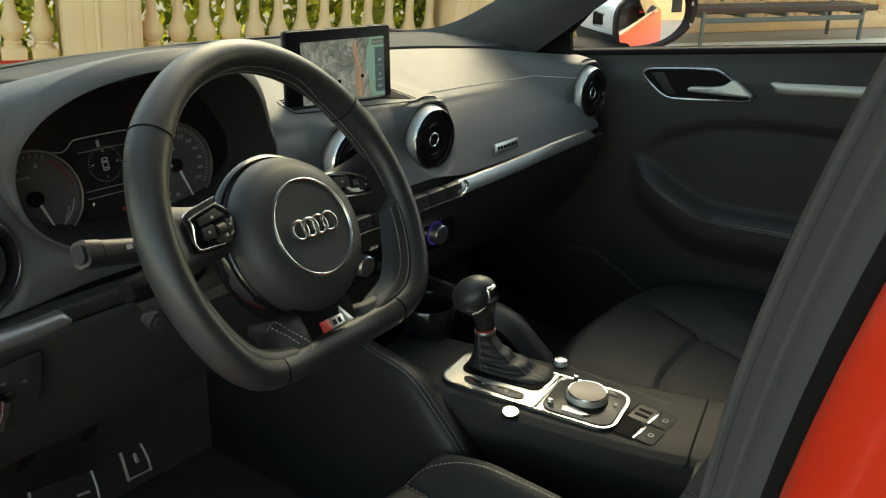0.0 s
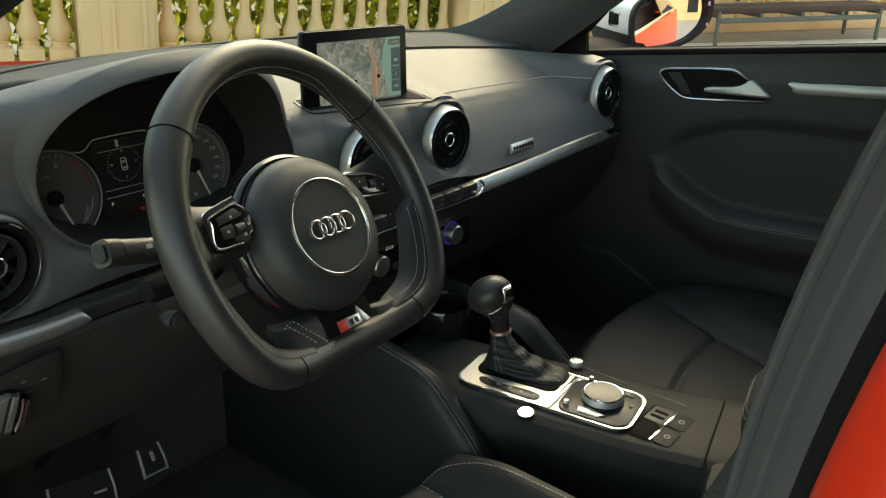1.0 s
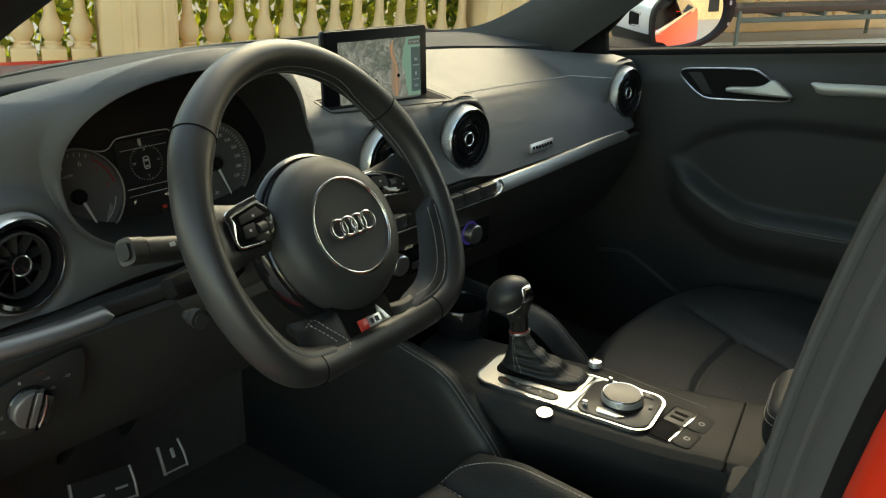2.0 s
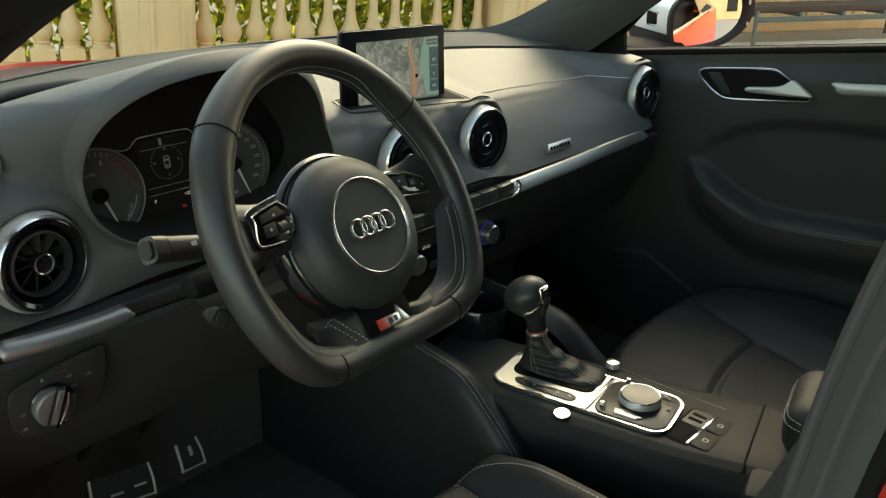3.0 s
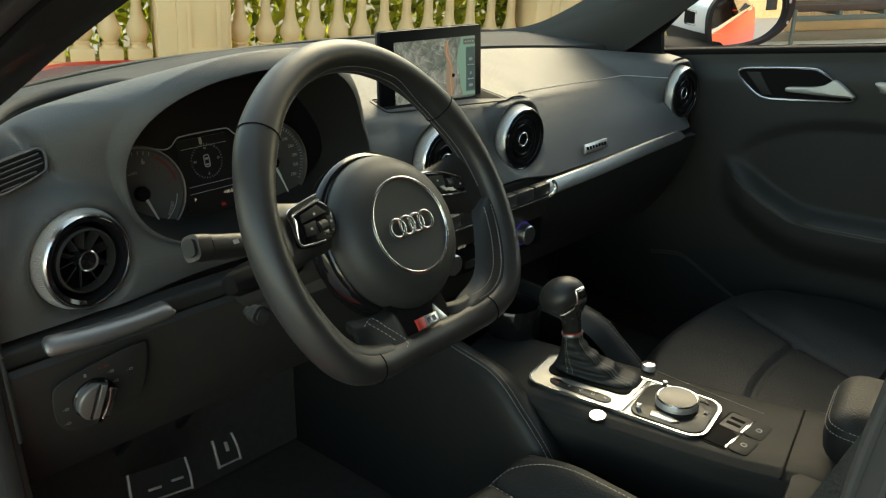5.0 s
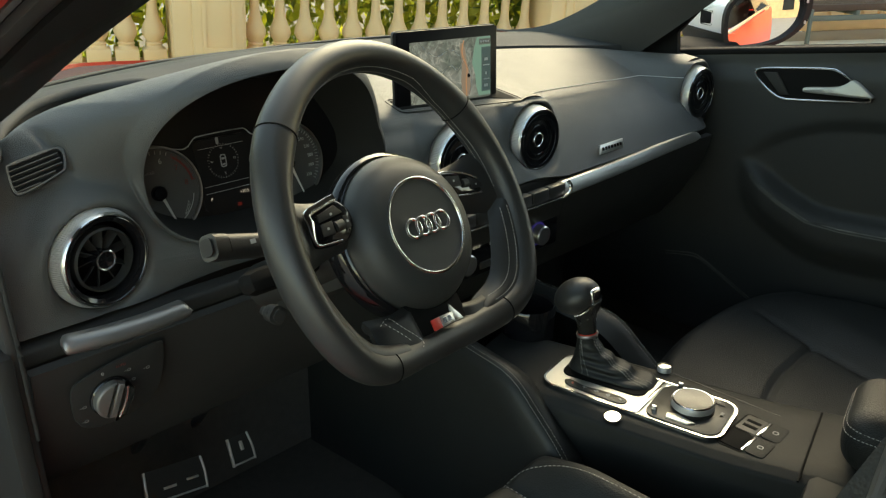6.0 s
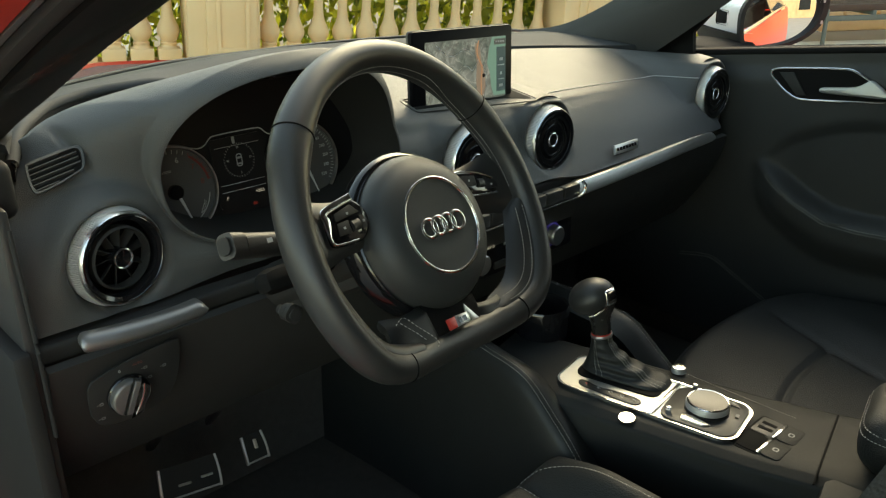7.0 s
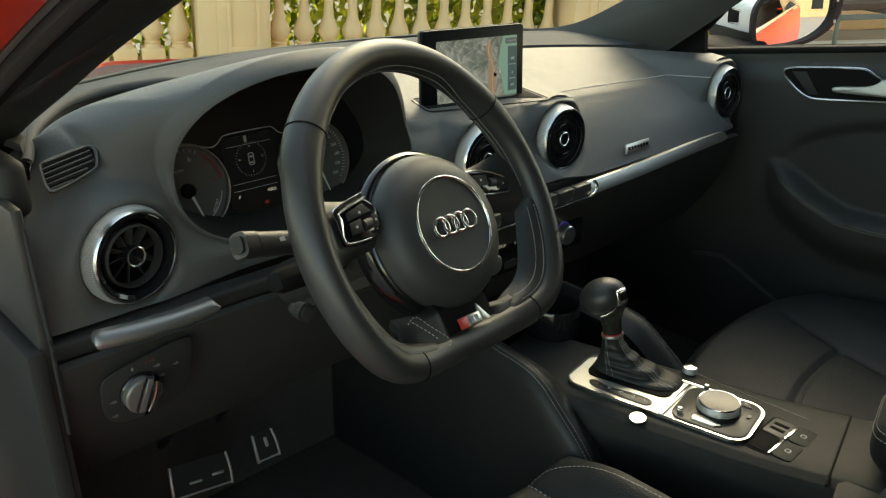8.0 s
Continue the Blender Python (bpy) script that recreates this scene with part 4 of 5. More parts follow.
def rim_section_at(a):
    deg = math.degrees(a) % 360
    thumb = max(math.exp(-((deg - 35) / 11) ** 2), math.exp(-((deg - 145) / 11) ** 2))
    return 0.0158 + 0.0028 * thumb - 0.0020 * slim(a), 0.0185 - 0.007 * flatness(a) - 0.0020 * slim(a)


rim = bmesh.new()
N, M = 160, 20
rows = []
for i in range(N):
    a = 2 * math.pi * i / N
    rx, rz = rim_section_at(a)
    c, t = rim_point(a), (rim_point(a + 0.01) - rim_point(a - 0.01)).normalized()
    out = t.cross(Vector((0, 0, 1))).normalized()
    rows.append([rim.verts.new(c + out * rx * math.cos(2 * math.pi * k / M) + Vector((0, 0, rz * math.sin(2 * math.pi * k / M)))) for k in range(M)])
for i in range(N):
    for k in range(M):
        rim.faces.new((rows[i][k], rows[i][(k + 1) % M], rows[(i + 1) % N][(k + 1) % M], rows[(i + 1) % N][k]))
part("rim", rim, RIMLEATHER, wheel, "smooth black leather rim", 80)
for deg in (38, 142, 231, 309):
    a = radians(deg)
    rx, rz = rim_section_at(a)
    c, t = rim_point(a), (rim_point(a + 0.01) - rim_point(a - 0.01)).normalized()
    out = t.cross(Vector((0, 0, 1))).normalized()
    ring = [c + out * (rx + 0.0002) * math.cos(2 * math.pi * k / 28) + Vector((0, 0, (rz + 0.0002) * math.sin(2 * math.pi * k / 28))) for k in range(28)]
    part("seam", sweep(ring, ring_section(0.0007, 0.0007, 6), True, t), BLACKOUT, wheel)


def rim_stitch(a0, a1, early, late):
    """A seam on the inside of the rim; early and late: its turn round the rim's section, high up and lower down."""
    line = []
    for a in np.linspace(a0, a1, 110):
        rx, rz = rim_section_at(radians(a))
        q = radians(late + (early - late) * ease(46, 66, a))
        line.append(rim_point(radians(a), (rx + 0.0001) * math.cos(q), RIM_Z + (rz + 0.0001) * math.sin(q)))
    return line


for early, late in ((154, 184), (180, 203)):
    part("stitching", stitches(rim_stitch(4, 160, early, late), 0.0030, 0.0008, 0.00032), STITCH, wheel, "pale stitched seam inside the rim")
# airbag pad
HUB = pose(-0.0008, -0.0065, 0, 0, -7, 0)
part("airbag_pad", lathe([(0.0001, -0.0020), (0.030, -0.0015), (0.0455, -0.0008), (0.050, -0.0012), (0.061, -0.0045), (0.0715, -0.012), (0.078, -0.023), (0.0805, -0.036), (0.0805, -0.055)], 72, HUB), PADPLASTIC, wheel, "round black airbag pad", 60)
part("pad_groove", lathe([(0.0465, -0.0004), (0.0478, -0.0002), (0.0492, -0.0008)], 64, HUB), BLACKOUT, wheel)
part("pad_ring", sweep([HUB @ Vector((0.0478 * math.cos(a), 0.0478 * math.sin(a), 0.0)) for a in np.linspace(0, 2 * math.pi, 72, endpoint=False)], ring_section(0.0016, 0.0013, 10), True), CHROME, wheel, "thin chrome ring")
emblem = new("emblem")
emblem.parent = wheel
emblem.matrix_local = HUB
emblem["label"] = "chrome emblem of four plain rings"
for k in range(4):
    cx = -0.0195 + 0.0130 * k
    part("emblem_ring", sweep([Vector((cx + 0.0095 * math.cos(a), 0.0090 * math.sin(a), 0.0008 + 0.0004 * (k % 2))) for a in np.linspace(0, 2 * math.pi, 40, endpoint=False)], ring_section(0.0017, 0.0016, 10), True), CHROME, emblem)
part("pad_edge", lathe([(0.0810, -0.030), (0.0855, -0.034), (0.0875, -0.042), (0.085, -0.055)], 64, HUB), GLOSS, wheel, "gloss black edge round the pad")
# spokes
PODS = {-1: [(-0.1290, 0.0080), (-0.1270, 0.0260), (-0.1295, 0.0365), (-0.0920, 0.0460), (-0.0775, 0.0375), (-0.0715, 0.0260), (-0.0765, 0.0110), (-0.0910, 0.0020), (-0.1230, 0.0045)],
        1: [(0.0735, 0.0440), (0.1126, 0.0390), (0.1455, 0.0260), (0.1610, 0.0135), (0.1500, 0.0085), (0.0870, 0.0140), (0.0765, 0.0200), (0.0740, 0.0330)]}
for s in (-1, 1):
    spoke = surface(lambda u, v: Vector((s * (0.072 + 0.090 * u), (0.046 + 0.014 * u * u) * (1 - v) + (-0.004 - 0.016 * u * u) * v, -0.034 + 0.020 * u * u - 0.008 * (2 * v - 1) ** 4)), 14, 12)
    part("spoke", thicken(spoke, -0.012), RIMLEATHER, wheel, "leather-covered spoke")
    # padded leather flange inside the lower rim, with its two seams
    a0, a1 = (-58, -3) if s > 0 else (183, 238)
    flange = surface(lambda u, v: (lambda a, e: rim_point(a, -0.008 - (0.004 + (0.022 if s > 0 else 0.010) * e) * v, RIM_Z - 0.002 - 0.014 * v * v + 0.004 * math.sin(math.pi * v)))(radians(a0 + (a1 - a0) * u), math.sin(math.pi * (u if s > 0 else 1 - u)) ** 0.6), 48, 8)
    part("rim_flange", thicken(flange, -0.008), RIMLEATHER, wheel, "padded leather inside the rim", 70)
    pod = new("switch_pod")
    pod.parent = wheel
    pod.matrix_local = pose(0, 0, -0.030)
    corners = cut_corners([Vector((x, y, 0)) for x, y in PODS[s]], 2)
    part("pod_body", plate([(p.x, p.y) for p in corners], 0.008, None, 0.0025), GLOSS, pod, "gloss black switch pod")
    if s < 0:
        lip = smooth_line([(-0.0880, 0.0452, 0.0078), (-0.1050, 0.0420, 0.0078), (-0.1265, 0.0362, 0.0078), (-0.1262, 0.0280, 0.0078), (-0.1285, 0.0150, 0.0078), (-0.1265, 0.0075, 0.0078), (-0.1180, 0.0058, 0.0078), (-0.0960, 0.0055, 0.0078)], 6)
        part("pod_frame", sweep(lip, lambda q: rounded(0.0072 - 0.0050 * ease(0.42, 0.62, q), 0.003, 0.0009, 2)), CHROME, pod, "chrome corner frame")
        part("rocker", plate([(-0.1165, 0.0260), (-0.1160, 0.0330), (-0.0930, 0.0385), (-0.0840, 0.0300)], 0.0016, pose(0, 0, 0.0078), 0.0005), RUBBER, pod)
        part("key", plate([(-0.1170, 0.0130), (-0.1160, 0.0240), (-0.1010, 0.0255), (-0.1010, 0.0130)], 0.0014, pose(0, 0, 0.0078), 0.0005), RUBBER, pod)
        part("key", plate([(-0.0860, 0.0120), (-0.0860, 0.0270), (-0.0800, 0.0260), (-0.0790, 0.0160)], 0.0014, pose(0, 0, 0.0078), 0.0005), RUBBER, pod)
        part("roller", sweep([Vector((-0.0985, 0.0185, 0.0085)), Vector((-0.0885, 0.0195, 0.0085))], ring_section(0.0050, 0.0030, 14)), STALKGREY, pod)
        marks = ((-0.109, 0.019), (-0.0825, 0.021), (-0.100, 0.0310))
    else:
        part("pod_frame", sweep([p + Vector((0, 0, 0.0072)) for p in corners], ring_section(0.0012, 0.0012, 8), True), CHROME, pod, "thin chrome frame")
        part("rocker", plate([(0.0830, 0.0240), (0.0830, 0.0370), (0.1080, 0.0345), (0.1080, 0.0230)], 0.0016, pose(0, 0, 0.0078), 0.0005), RUBBER, pod)
        part("key", plate([(0.1230, 0.0160), (0.1230, 0.0310), (0.1420, 0.0235), (0.1500, 0.0150)], 0.0014, pose(0, 0, 0.0078), 0.0005), RUBBER, pod)
        part("roller", sweep([Vector((0.1105, 0.0250, 0.0085)), Vector((0.1205, 0.0240, 0.0085))], ring_section(0.0050, 0.0030, 14)), STALKGREY, pod)
        marks = ((0.0955, 0.0300), (0.134, 0.0200))
    for x, y in marks:
        part("key_mark", box(0.0026, 0.0022, 0.0003, (x, y, 0.0096)), DIM, pod)
for dr in (-0.0185, -0.0275):
    part("stitching", stitches([rim_point(radians(a), dr, RIM_Z + (0.0080 if dr > -0.02 else 0.0040)) for a in np.linspace(-52, -5, 50)], 0.0030, 0.0011, 0.00042), STITCH, wheel, "pale seam of the lower rim")
# lower twin spoke with its black insert
def lower_z(x, y):
    """Height of the padded leather on the lower spoke."""
    return -0.030 + 0.17 * (-0.066 - y) + 0.0035 * ease(0.038, 0.05, x)


for s in (-1, 1):
    y0, dy = (0.070, 0.047) if s < 0 else (0.092, 0.025)
    leg = surface(lambda u, v: Vector((s * (0.034 * (1 - v) + (0.094 + 0.004 * u) * v), -y0 - dy * u - 0.004 * math.sin(math.pi * v), lower_z(0.06, -y0 - dy * u) - 0.006 * (2 * v - 1) ** 4 - 0.005 * (1 - ease(0, 0.2, u)))), 16, 14)
    part("spoke", thicken(leg, 0.012), LEATHER, wheel, "leather-covered lower spoke", 60)
    for pts in () if s > 0 else (((0.0880, -0.0795), (0.0742, -0.0758), (0.0620, -0.0890), (0.0500, -0.1020), (0.0455, -0.1095), (0.0520, -0.1140), (0.0735, -0.1120)), ((0.0815, -0.0790), (0.0670, -0.0940), (0.0575, -0.1062))):
        part("stitching", stitches(smooth_line([(s * x, y, lower_z(0.06, y) + 0.0006) for x, y in pts], 8)), STITCH, wheel, "pale stitching")
part("lower_insert", plate([(-0.040, -0.068), (0.040, -0.068), (0.040, -0.114), (-0.040, -0.114)], 0.004, pose(0, 0, -0.034) @ pose(0, -0.068, 0, -9, 0, 0) @ pose(0, 0.068, 0)), BLACKOUT, wheel, "black insert")
tag = new("model_badge")
tag.parent = wheel
tag.matrix_local = pose(-0.002, -0.0995, -0.0175, -9, 0, 0)
part("red_half", plate([(-0.0255, -0.006), (-0.013, -0.006), (-0.011, 0.005), (-0.0245, 0.005)], 0.002, None, 0.0005), REDPRINT, tag)
part("bright_half", plate([(-0.012, -0.006), (0.009, -0.006), (0.0095, 0.004), (-0.010, 0.005)], 0.002, None, 0.0005), SATIN, tag)
for x in (-0.006, 0.002):
    part("mark", box(0.005, 0.0055, 0.0004, (x, -0.0008, 0.0022)), GLOSS, tag)
part("bright_wedge", plate([(0.011, -0.006), (0.0235, -0.007), (0.0115, 0.012), (0.0085, 0.006)], 0.0016, None, 0.0004), SATIN, tag)

# ---- column and stalks ----
column = thing("steering_column", "black column shroud with two control stalks", "steering column", WHEEL)
part("shroud", lathe([(0.024, -0.05), (0.026, -0.10), (0.028, -0.20), (0.028, -0.27)], 32, pose(0.012, -0.002, 0)), RUBBER, column, "black column shroud")
part("shroud_lower", box(0.05, 0.036, 0.16, (0.022, -0.022, -0.18), 0.015), RUBBER, column)


def stalk(end, root, w, h, tip):
    st = new("stalk")
    st.parent = column
    a, b = Vector(root), Vector(end)
    part("lever", sweep([a.lerp(b, k / 8) for k in range(9)], lambda s: rounded(w * (0.62 + 0.38 * ease(0.2, 0.7, s)), h * (0.55 + 0.45 * ease(0.2, 0.7, s)), 0.4 * h * (0.55 + 0.45 * ease(0.2, 0.7, s))), False, (0, 0, 1)), STALKGREY, st, "tapered grey lever")
    d = (b - a).normalized()
    part("tip", sweep([b + d * 0.0012, b + d * tip], lambda s: rounded(w * 1.04, h * 1.04, 0.35 * h), False, (0, 0, 1)), STALKGREY, st)
    part("tip_face", sweep([b + d * (tip + 0.0006), b + d * (tip + 0.003)], lambda s: rounded(w * 0.7, h * 0.7, 0.25 * h), False, (0, 0, 1)), RUBBER, st)
    return st


s1 = stalk((-0.187, 0.0335, -0.067), (-0.03, 0.012, -0.094), 0.0215, 0.0185, 0.017)
for k in range(2):
    part("symbol", box(0.006, 0.004, 0.0004, (-0.140 - 0.020 * k, 0.029 + 0.002 * k, -0.0605), 0, pose(0, 0, 0.0)), DIM, s1)
stalk((-0.1385, -0.0350, -0.094), (-0.1330, -0.0290, -0.112), 0.0150, 0.0165, 0.008)
part("stalk_mount", box(0.10, 0.026, 0.028, (-0.070, 0.000, -0.145), 0.012), BLACKOUT, column)

# ---- pedals ----
def pedal(name, label, at, w, h, bars, lean, roll=0):
    """A steel-edged pedal: a bent rubber face held in a turned-up rim, bars let into it and its arm behind."""
    p = thing(name, label, "pedal", pose(*at) @ pose(0, 0, 0, lean, 0, 0) @ pose(0, 0, 0, 0, 0, roll), "pedals")
    bend = lambda y: -0.9 * (y / h) ** 2 * 0.012
    face = surface(lambda u, v: Vector(((u - 0.5) * (w - 0.004), (v - 0.5) * h, bend((v - 0.5) * h))), 6, 12)
    part("face", thicken(face, -0.004), RUBBER, p, "black rubber pedal face", 60)
    for sx in (-1, 1):
        side = sweep([Vector((sx * (w / 2 - 0.0010 - 0.004 * max(0.0, v - 0.5)), (v - 0.5) * h, bend((v - 0.5) * h) + 0.002)) for v in np.linspace(0, 1, 14)], lambda q: rounded(0.0040, 0.0075, 0.0015, 2))
        part("rim", side, PEDALSTEEL, p, "brushed steel edge", 40)
    part("rim", box(w - 0.004, 0.0034, 0.0075, (0, -h / 2 + 0.0017, 0.002 + bend(h / 2)), 0.0012), PEDALSTEEL, p, "brushed steel edge")
    part("rim", box(w - 0.010, 0.0030, 0.0060, (0, h / 2 - 0.0015, 0.001 + bend(h / 2)), 0.0012), PEDALSTEEL, p, "brushed steel edge")
    for x, y, bw, bh in bars:
        part("steel_bar", box(bw, bh, 0.004, (x, y, 0.0055 + bend(y)), 0.0014), PEDALSTEEL, p)
    part("arm", box(0.016, 0.012, 0.30, (0, 0.10, -0.11), 0.004, pose(0, 0, 0, -20, 0, 0)), PLASTIC, p)
    return p


pedal("accelerator_pedal", "black rubber accelerator pedal with steel edges", (-0.3715, 0.474, 0.3770), 0.041, 0.046, ((0.001, 0.006, 0.006, 0.016),), 62, -2)
pedal("brake_pedal", "wide black rubber brake pedal with steel edges", (-0.4885, 0.474, 0.3780), 0.098, 0.050, ((-0.011, -0.006, 0.021, 0.004), (0.026, -0.003, 0.020, 0.004)), 62, -8)

# ---- centre console ----
console = thing("centre_console", "black centre console with a bright metal selector surround", "console", axes((0.007, -0.030, 0), (0.973, 0.23, 0), (0, 0, 1)))
CT = 0.545


def tunnel_fn(u, v):
    y = 0.26 - 0.62 * v
    h = CT + 0.012 * ease(0.62, 0.95, v)
    w = 0.088 + 0.006 * v
    prof = [(-w - 0.008, 0.22), (-w - 0.008, h - 0.10), (-w - 0.006, h - 0.035), (-w, h - 0.008), (-w + 0.016, h), (w - 0.016, h), (w, h - 0.008), (w + 0.006, h - 0.035), (w + 0.008, h - 0.10), (w + 0.008, 0.22)]
    k = u * (len(prof) - 1)
    i = min(int(k), len(prof) - 2)
    f = k - i
    return Vector((prof[i][0] * (1 - f) + prof[i + 1][0] * f, y, prof[i][1] * (1 - f) + prof[i + 1][1] * f))


part("tunnel_body", thicken(surface(tunnel_fn, 45, 24), 0.006), CONSOLE, console, "black console body", 60)


# metal surround
SUR = pose(-0.0085, 0, CT + 0.001, 0, 0, -3)
part("selector_surround", band(rounded(0.106, 0.272, 0.026, 8), rounded(0.1005, 0.2665, 0.0235, 8), 0.0050, SUR), CHROME, console, "bright metal surround")
part("surround_plate", plate(rounded(0.101, 0.267, 0.024, 8), 0.003, SUR), PLATE, console, "satin metal plate")
part("cross_bar", box(0.100, 0.0055, 0.004, (0, -0.021, 0.0045), 0.001, SUR @ pose(0, 0, 0, 0, 0, -3)), CHROME, console, "bright cross bar")
window = cut_corners([Vector((x, y, 0)) for x, y in ((-0.0310, 0.1065), (-0.0240, 0.0985), (-0.0335, 0.0745), (-0.0295, 0.0420), (-0.0310, 0.0110), (-0.0390, 0.0030), (-0.0505, 0.0095), (-0.0492, 0.0330), (-0.0460, 0.0680), (-0.0430, 0.0975))], 2)
part("gear_window", plate([(p.x, p.y) for p in window], 0.0015, pose(0.0, 0.0, CT + 0.004), 0.0004), PANEL, console, "black gear position window")
for k, t in enumerate("PRNDS"):
    writing(t, 0.0080, pose(-0.0350 - 0.0012 * k, 0.090 - 0.019 * k, CT + 0.0058, 0, 0, -40), REDPRINT if t == "P" else PRINT, "gear_letter", console)
part("shift_well", plate(rounded(0.060, 0.130, 0.016, 6), 0.002, pose(0.013, 0.054, CT + 0.004)), BLACKOUT, console)
# controller panel
part("controller_panel", plate(rounded(0.095, 0.104, 0.020, 6), 0.003, SUR @ pose(0.0, -0.0785, 0.003), 0.0008), PANEL, console, "satin black controller panel")
ctrl = new("rotary_controller")
ctrl.parent = console
ctrl.matrix_local = pose(-0.008, -0.080, CT + 0.0075)
ctrl["label"] = "large rotary controller with knurled metal edge"
part("foot", lathe([(0.031, 0), (0.0305, 0.0020), (0.0265, 0.0030)], 40), PANEL, ctrl)
part("knob_side", lathe([(0.0270, 0.0028), (0.0300, 0.0040), (0.0300, 0.0115), (0.0290, 0.0132)], 56), KNURL, ctrl, "knurled metal edge")
part("knob_edge", lathe([(0.0290, 0.0132), (0.0280, 0.0146), (0.0266, 0.0142)], 56), CHROME, ctrl)
part("touch_face", lathe([(0.0266, 0.0142), (0.024, 0.0137), (0.0001, 0.0131)], 56), TOUCH, ctrl, "dark satin touch face")
for x, y in ((-0.0435, -0.0365), (0.0350, -0.0500)):
    part("toggle", box(0.0050, 0.0075, 0.010, (x, y, CT + 0.0110), 0.0014), CHROME, console, "small chrome toggle")
part("side_key", plate([(-0.0515, -0.0560), (-0.0400, -0.0540), (-0.0370, -0.0680), (-0.0470, -0.0960), (-0.0535, -0.0870)], 0.004, pose(0, 0, CT + 0.0055), 0.001), SATIN, console, "satin menu key")
part("side_key", plate([(0.018, -0.119), (0.030, -0.114), (0.034, -0.098), (0.020, -0.104)], 0.003, pose(0, 0, CT + 0.0055), 0.001), PANEL, console)
for x, y in ((0.026, -0.109), (-0.004, -0.121)):
    part("key_mark", box(0.008, 0.005, 0.0004, (x, y, CT + 0.0088)), FAINT, console)
vol = new("volume_knob")
vol.parent = console
vol.matrix_local = pose(0.0805, -0.0110, CT + 0.001) @ Matrix.Scale(0.85, 4)
part("knob_side", lathe([(0.0130, 0), (0.0126, 0.009), (0.0116, 0.0105)], 32), KNURL, vol)
part("knob_top", lathe([(0.0116, 0.0105), (0.0100, 0.0112), (0.0001, 0.0102)], 32), CHROME, vol)
start = new("start_button")
start.parent = console
start.matrix_local = pose(-0.0785, 0.0105, CT - 0.001, 0, -6, 0) @ Matrix.Scale(0.82, 4)
part("bezel", lathe([(0.0158, 0), (0.0158, 0.0016), (0.0148, 0.0018), (0.0146, 0.001)], 40), GLOSS, start, "thin black bezel")
part("button_face", lathe([(0.0145, 0.0008), (0.0138, 0.0024), (0.0001, 0.0028)], 40), CHROME, start, "polished metal start button")
part("stitching", stitches(smooth_line([(0.076, -0.015, CT + 0.0062), (0.0680, -0.0446, CT + 0.0062), (0.0430, -0.1594, CT + 0.0066), (0.0370, -0.190, CT + 0.0070)], 10), 0.0026, 0.0016, 0.0003), STITCH, console, "pale stitching along the console edge")
part("lid_gap", box(0.176, 0.0030, 0.0030, (-0.012, -0.2375, CT + 0.0066), 0.0006, None), BLACKOUT, console, "joint before the rear lid")
# brake switches
brakes = new("parking_brake_switches")
brakes.parent = console
brakes.matrix_local = pose(-0.0235, -0.1715, CT, 0, 0, -13.3)
part("switch_bed", plate(rounded(0.094, 0.066, 0.008), 0.0010, pose(0, 0.002, 0.0002), 0.0004), BLACKOUT, brakes)
for k, x in enumerate((0.0225, -0.0225)):
    part("switch_well", plate(rounded(0.041, 0.030, 0.004), 0.0014, pose(x, 0.0165, 0.0008), 0.0004), BLACKOUT if k else PLASTIC, brakes)
    part("switch_line", box(0.041, 0.0042, 0.0022, (x, -0.001, 0.0032), 0.0008), CHROME, brakes, "bright switch edge")
    part("switch_cap", plate(rounded(0.0415, 0.026, 0.006), 0.0034, pose(x, -0.0165, 0.0010), 0.0012), CONSOLE, brakes, "black switch cap")
    part("switch_mark", band(rounded(0.008, 0.008, 0.003), rounded(0.0058, 0.0058, 0.0024), 0.0004, pose(x, -0.0165, 0.0045)), DIM, brakes)
for k in range(2):
    part("slot_mark", box(0.006, 0.020, 0.0006, (0.0160 + 0.013 * k, 0.0165, 0.0026), 0), BLACKOUT, brakes)
# cup holder ahead of the lever
cup = new("cup_holder")
cup.parent = console
cup.matrix_local = pose(0.090, 0.228, CT + 0.050)
part("cup_rim", lathe([(0.045, -0.09), (0.045, -0.004), (0.043, 0.0), (0.040, -0.003), (0.040, -0.08), (0.0001, -0.082)], 40), GLOSS, cup, "gloss black cup rim")

knee = thing("knee_bolster", "black leather knee pads beside the console with pale double stitching", "knee pad")


def knee_pad(s):
    return smooth_line([(s * 0.122, 0.60, 0.56), (s * 0.124, 0.36, 0.585), (s * 0.126, 0.235, 0.585), (s * 0.129, 0.175, 0.582), (s * 0.132, 0.10, 0.572), (s * 0.135, 0.043, 0.532), (s * 0.138, -0.005, 0.490), (s * 0.140, -0.030, 0.455)], 8)


for s in (-1, 1):
    line = knee_pad(s)
    bm = bmesh.new()
    rows = []
    for p in line:
        f = ease(0.45, 0.58, p.z)
        prof = [(-0.040, -0.012), (-0.020, 0.002), (-0.006, 0.007), (0.006, 0.003), (0.013, -0.012), (0.017, -0.05), (0.020, -0.12), (0.024, -0.22), (0.026, -0.34)]
        rows.append([bm.verts.new(p + Vector((s * x, 0.12 * max(0, -z - 0.03) * (p.y < 0.15), max(z, 0.20 - p.z)))) for x, z in prof])
    for a, b in zip(rows, rows[1:]):
        for k in range(len(a) - 1):
            bm.faces.new((a[k], b[k], b[k + 1], a[k + 1]))
    part("knee_pad", bm, LEATHER, knee, "leather knee pad", 80)
    for dx in (0.004, -0.004):
        part("stitching", stitches([p + Vector((s * dx, 0, 0.0062)) for p in line]), STITCH, knee, "pale stitching")

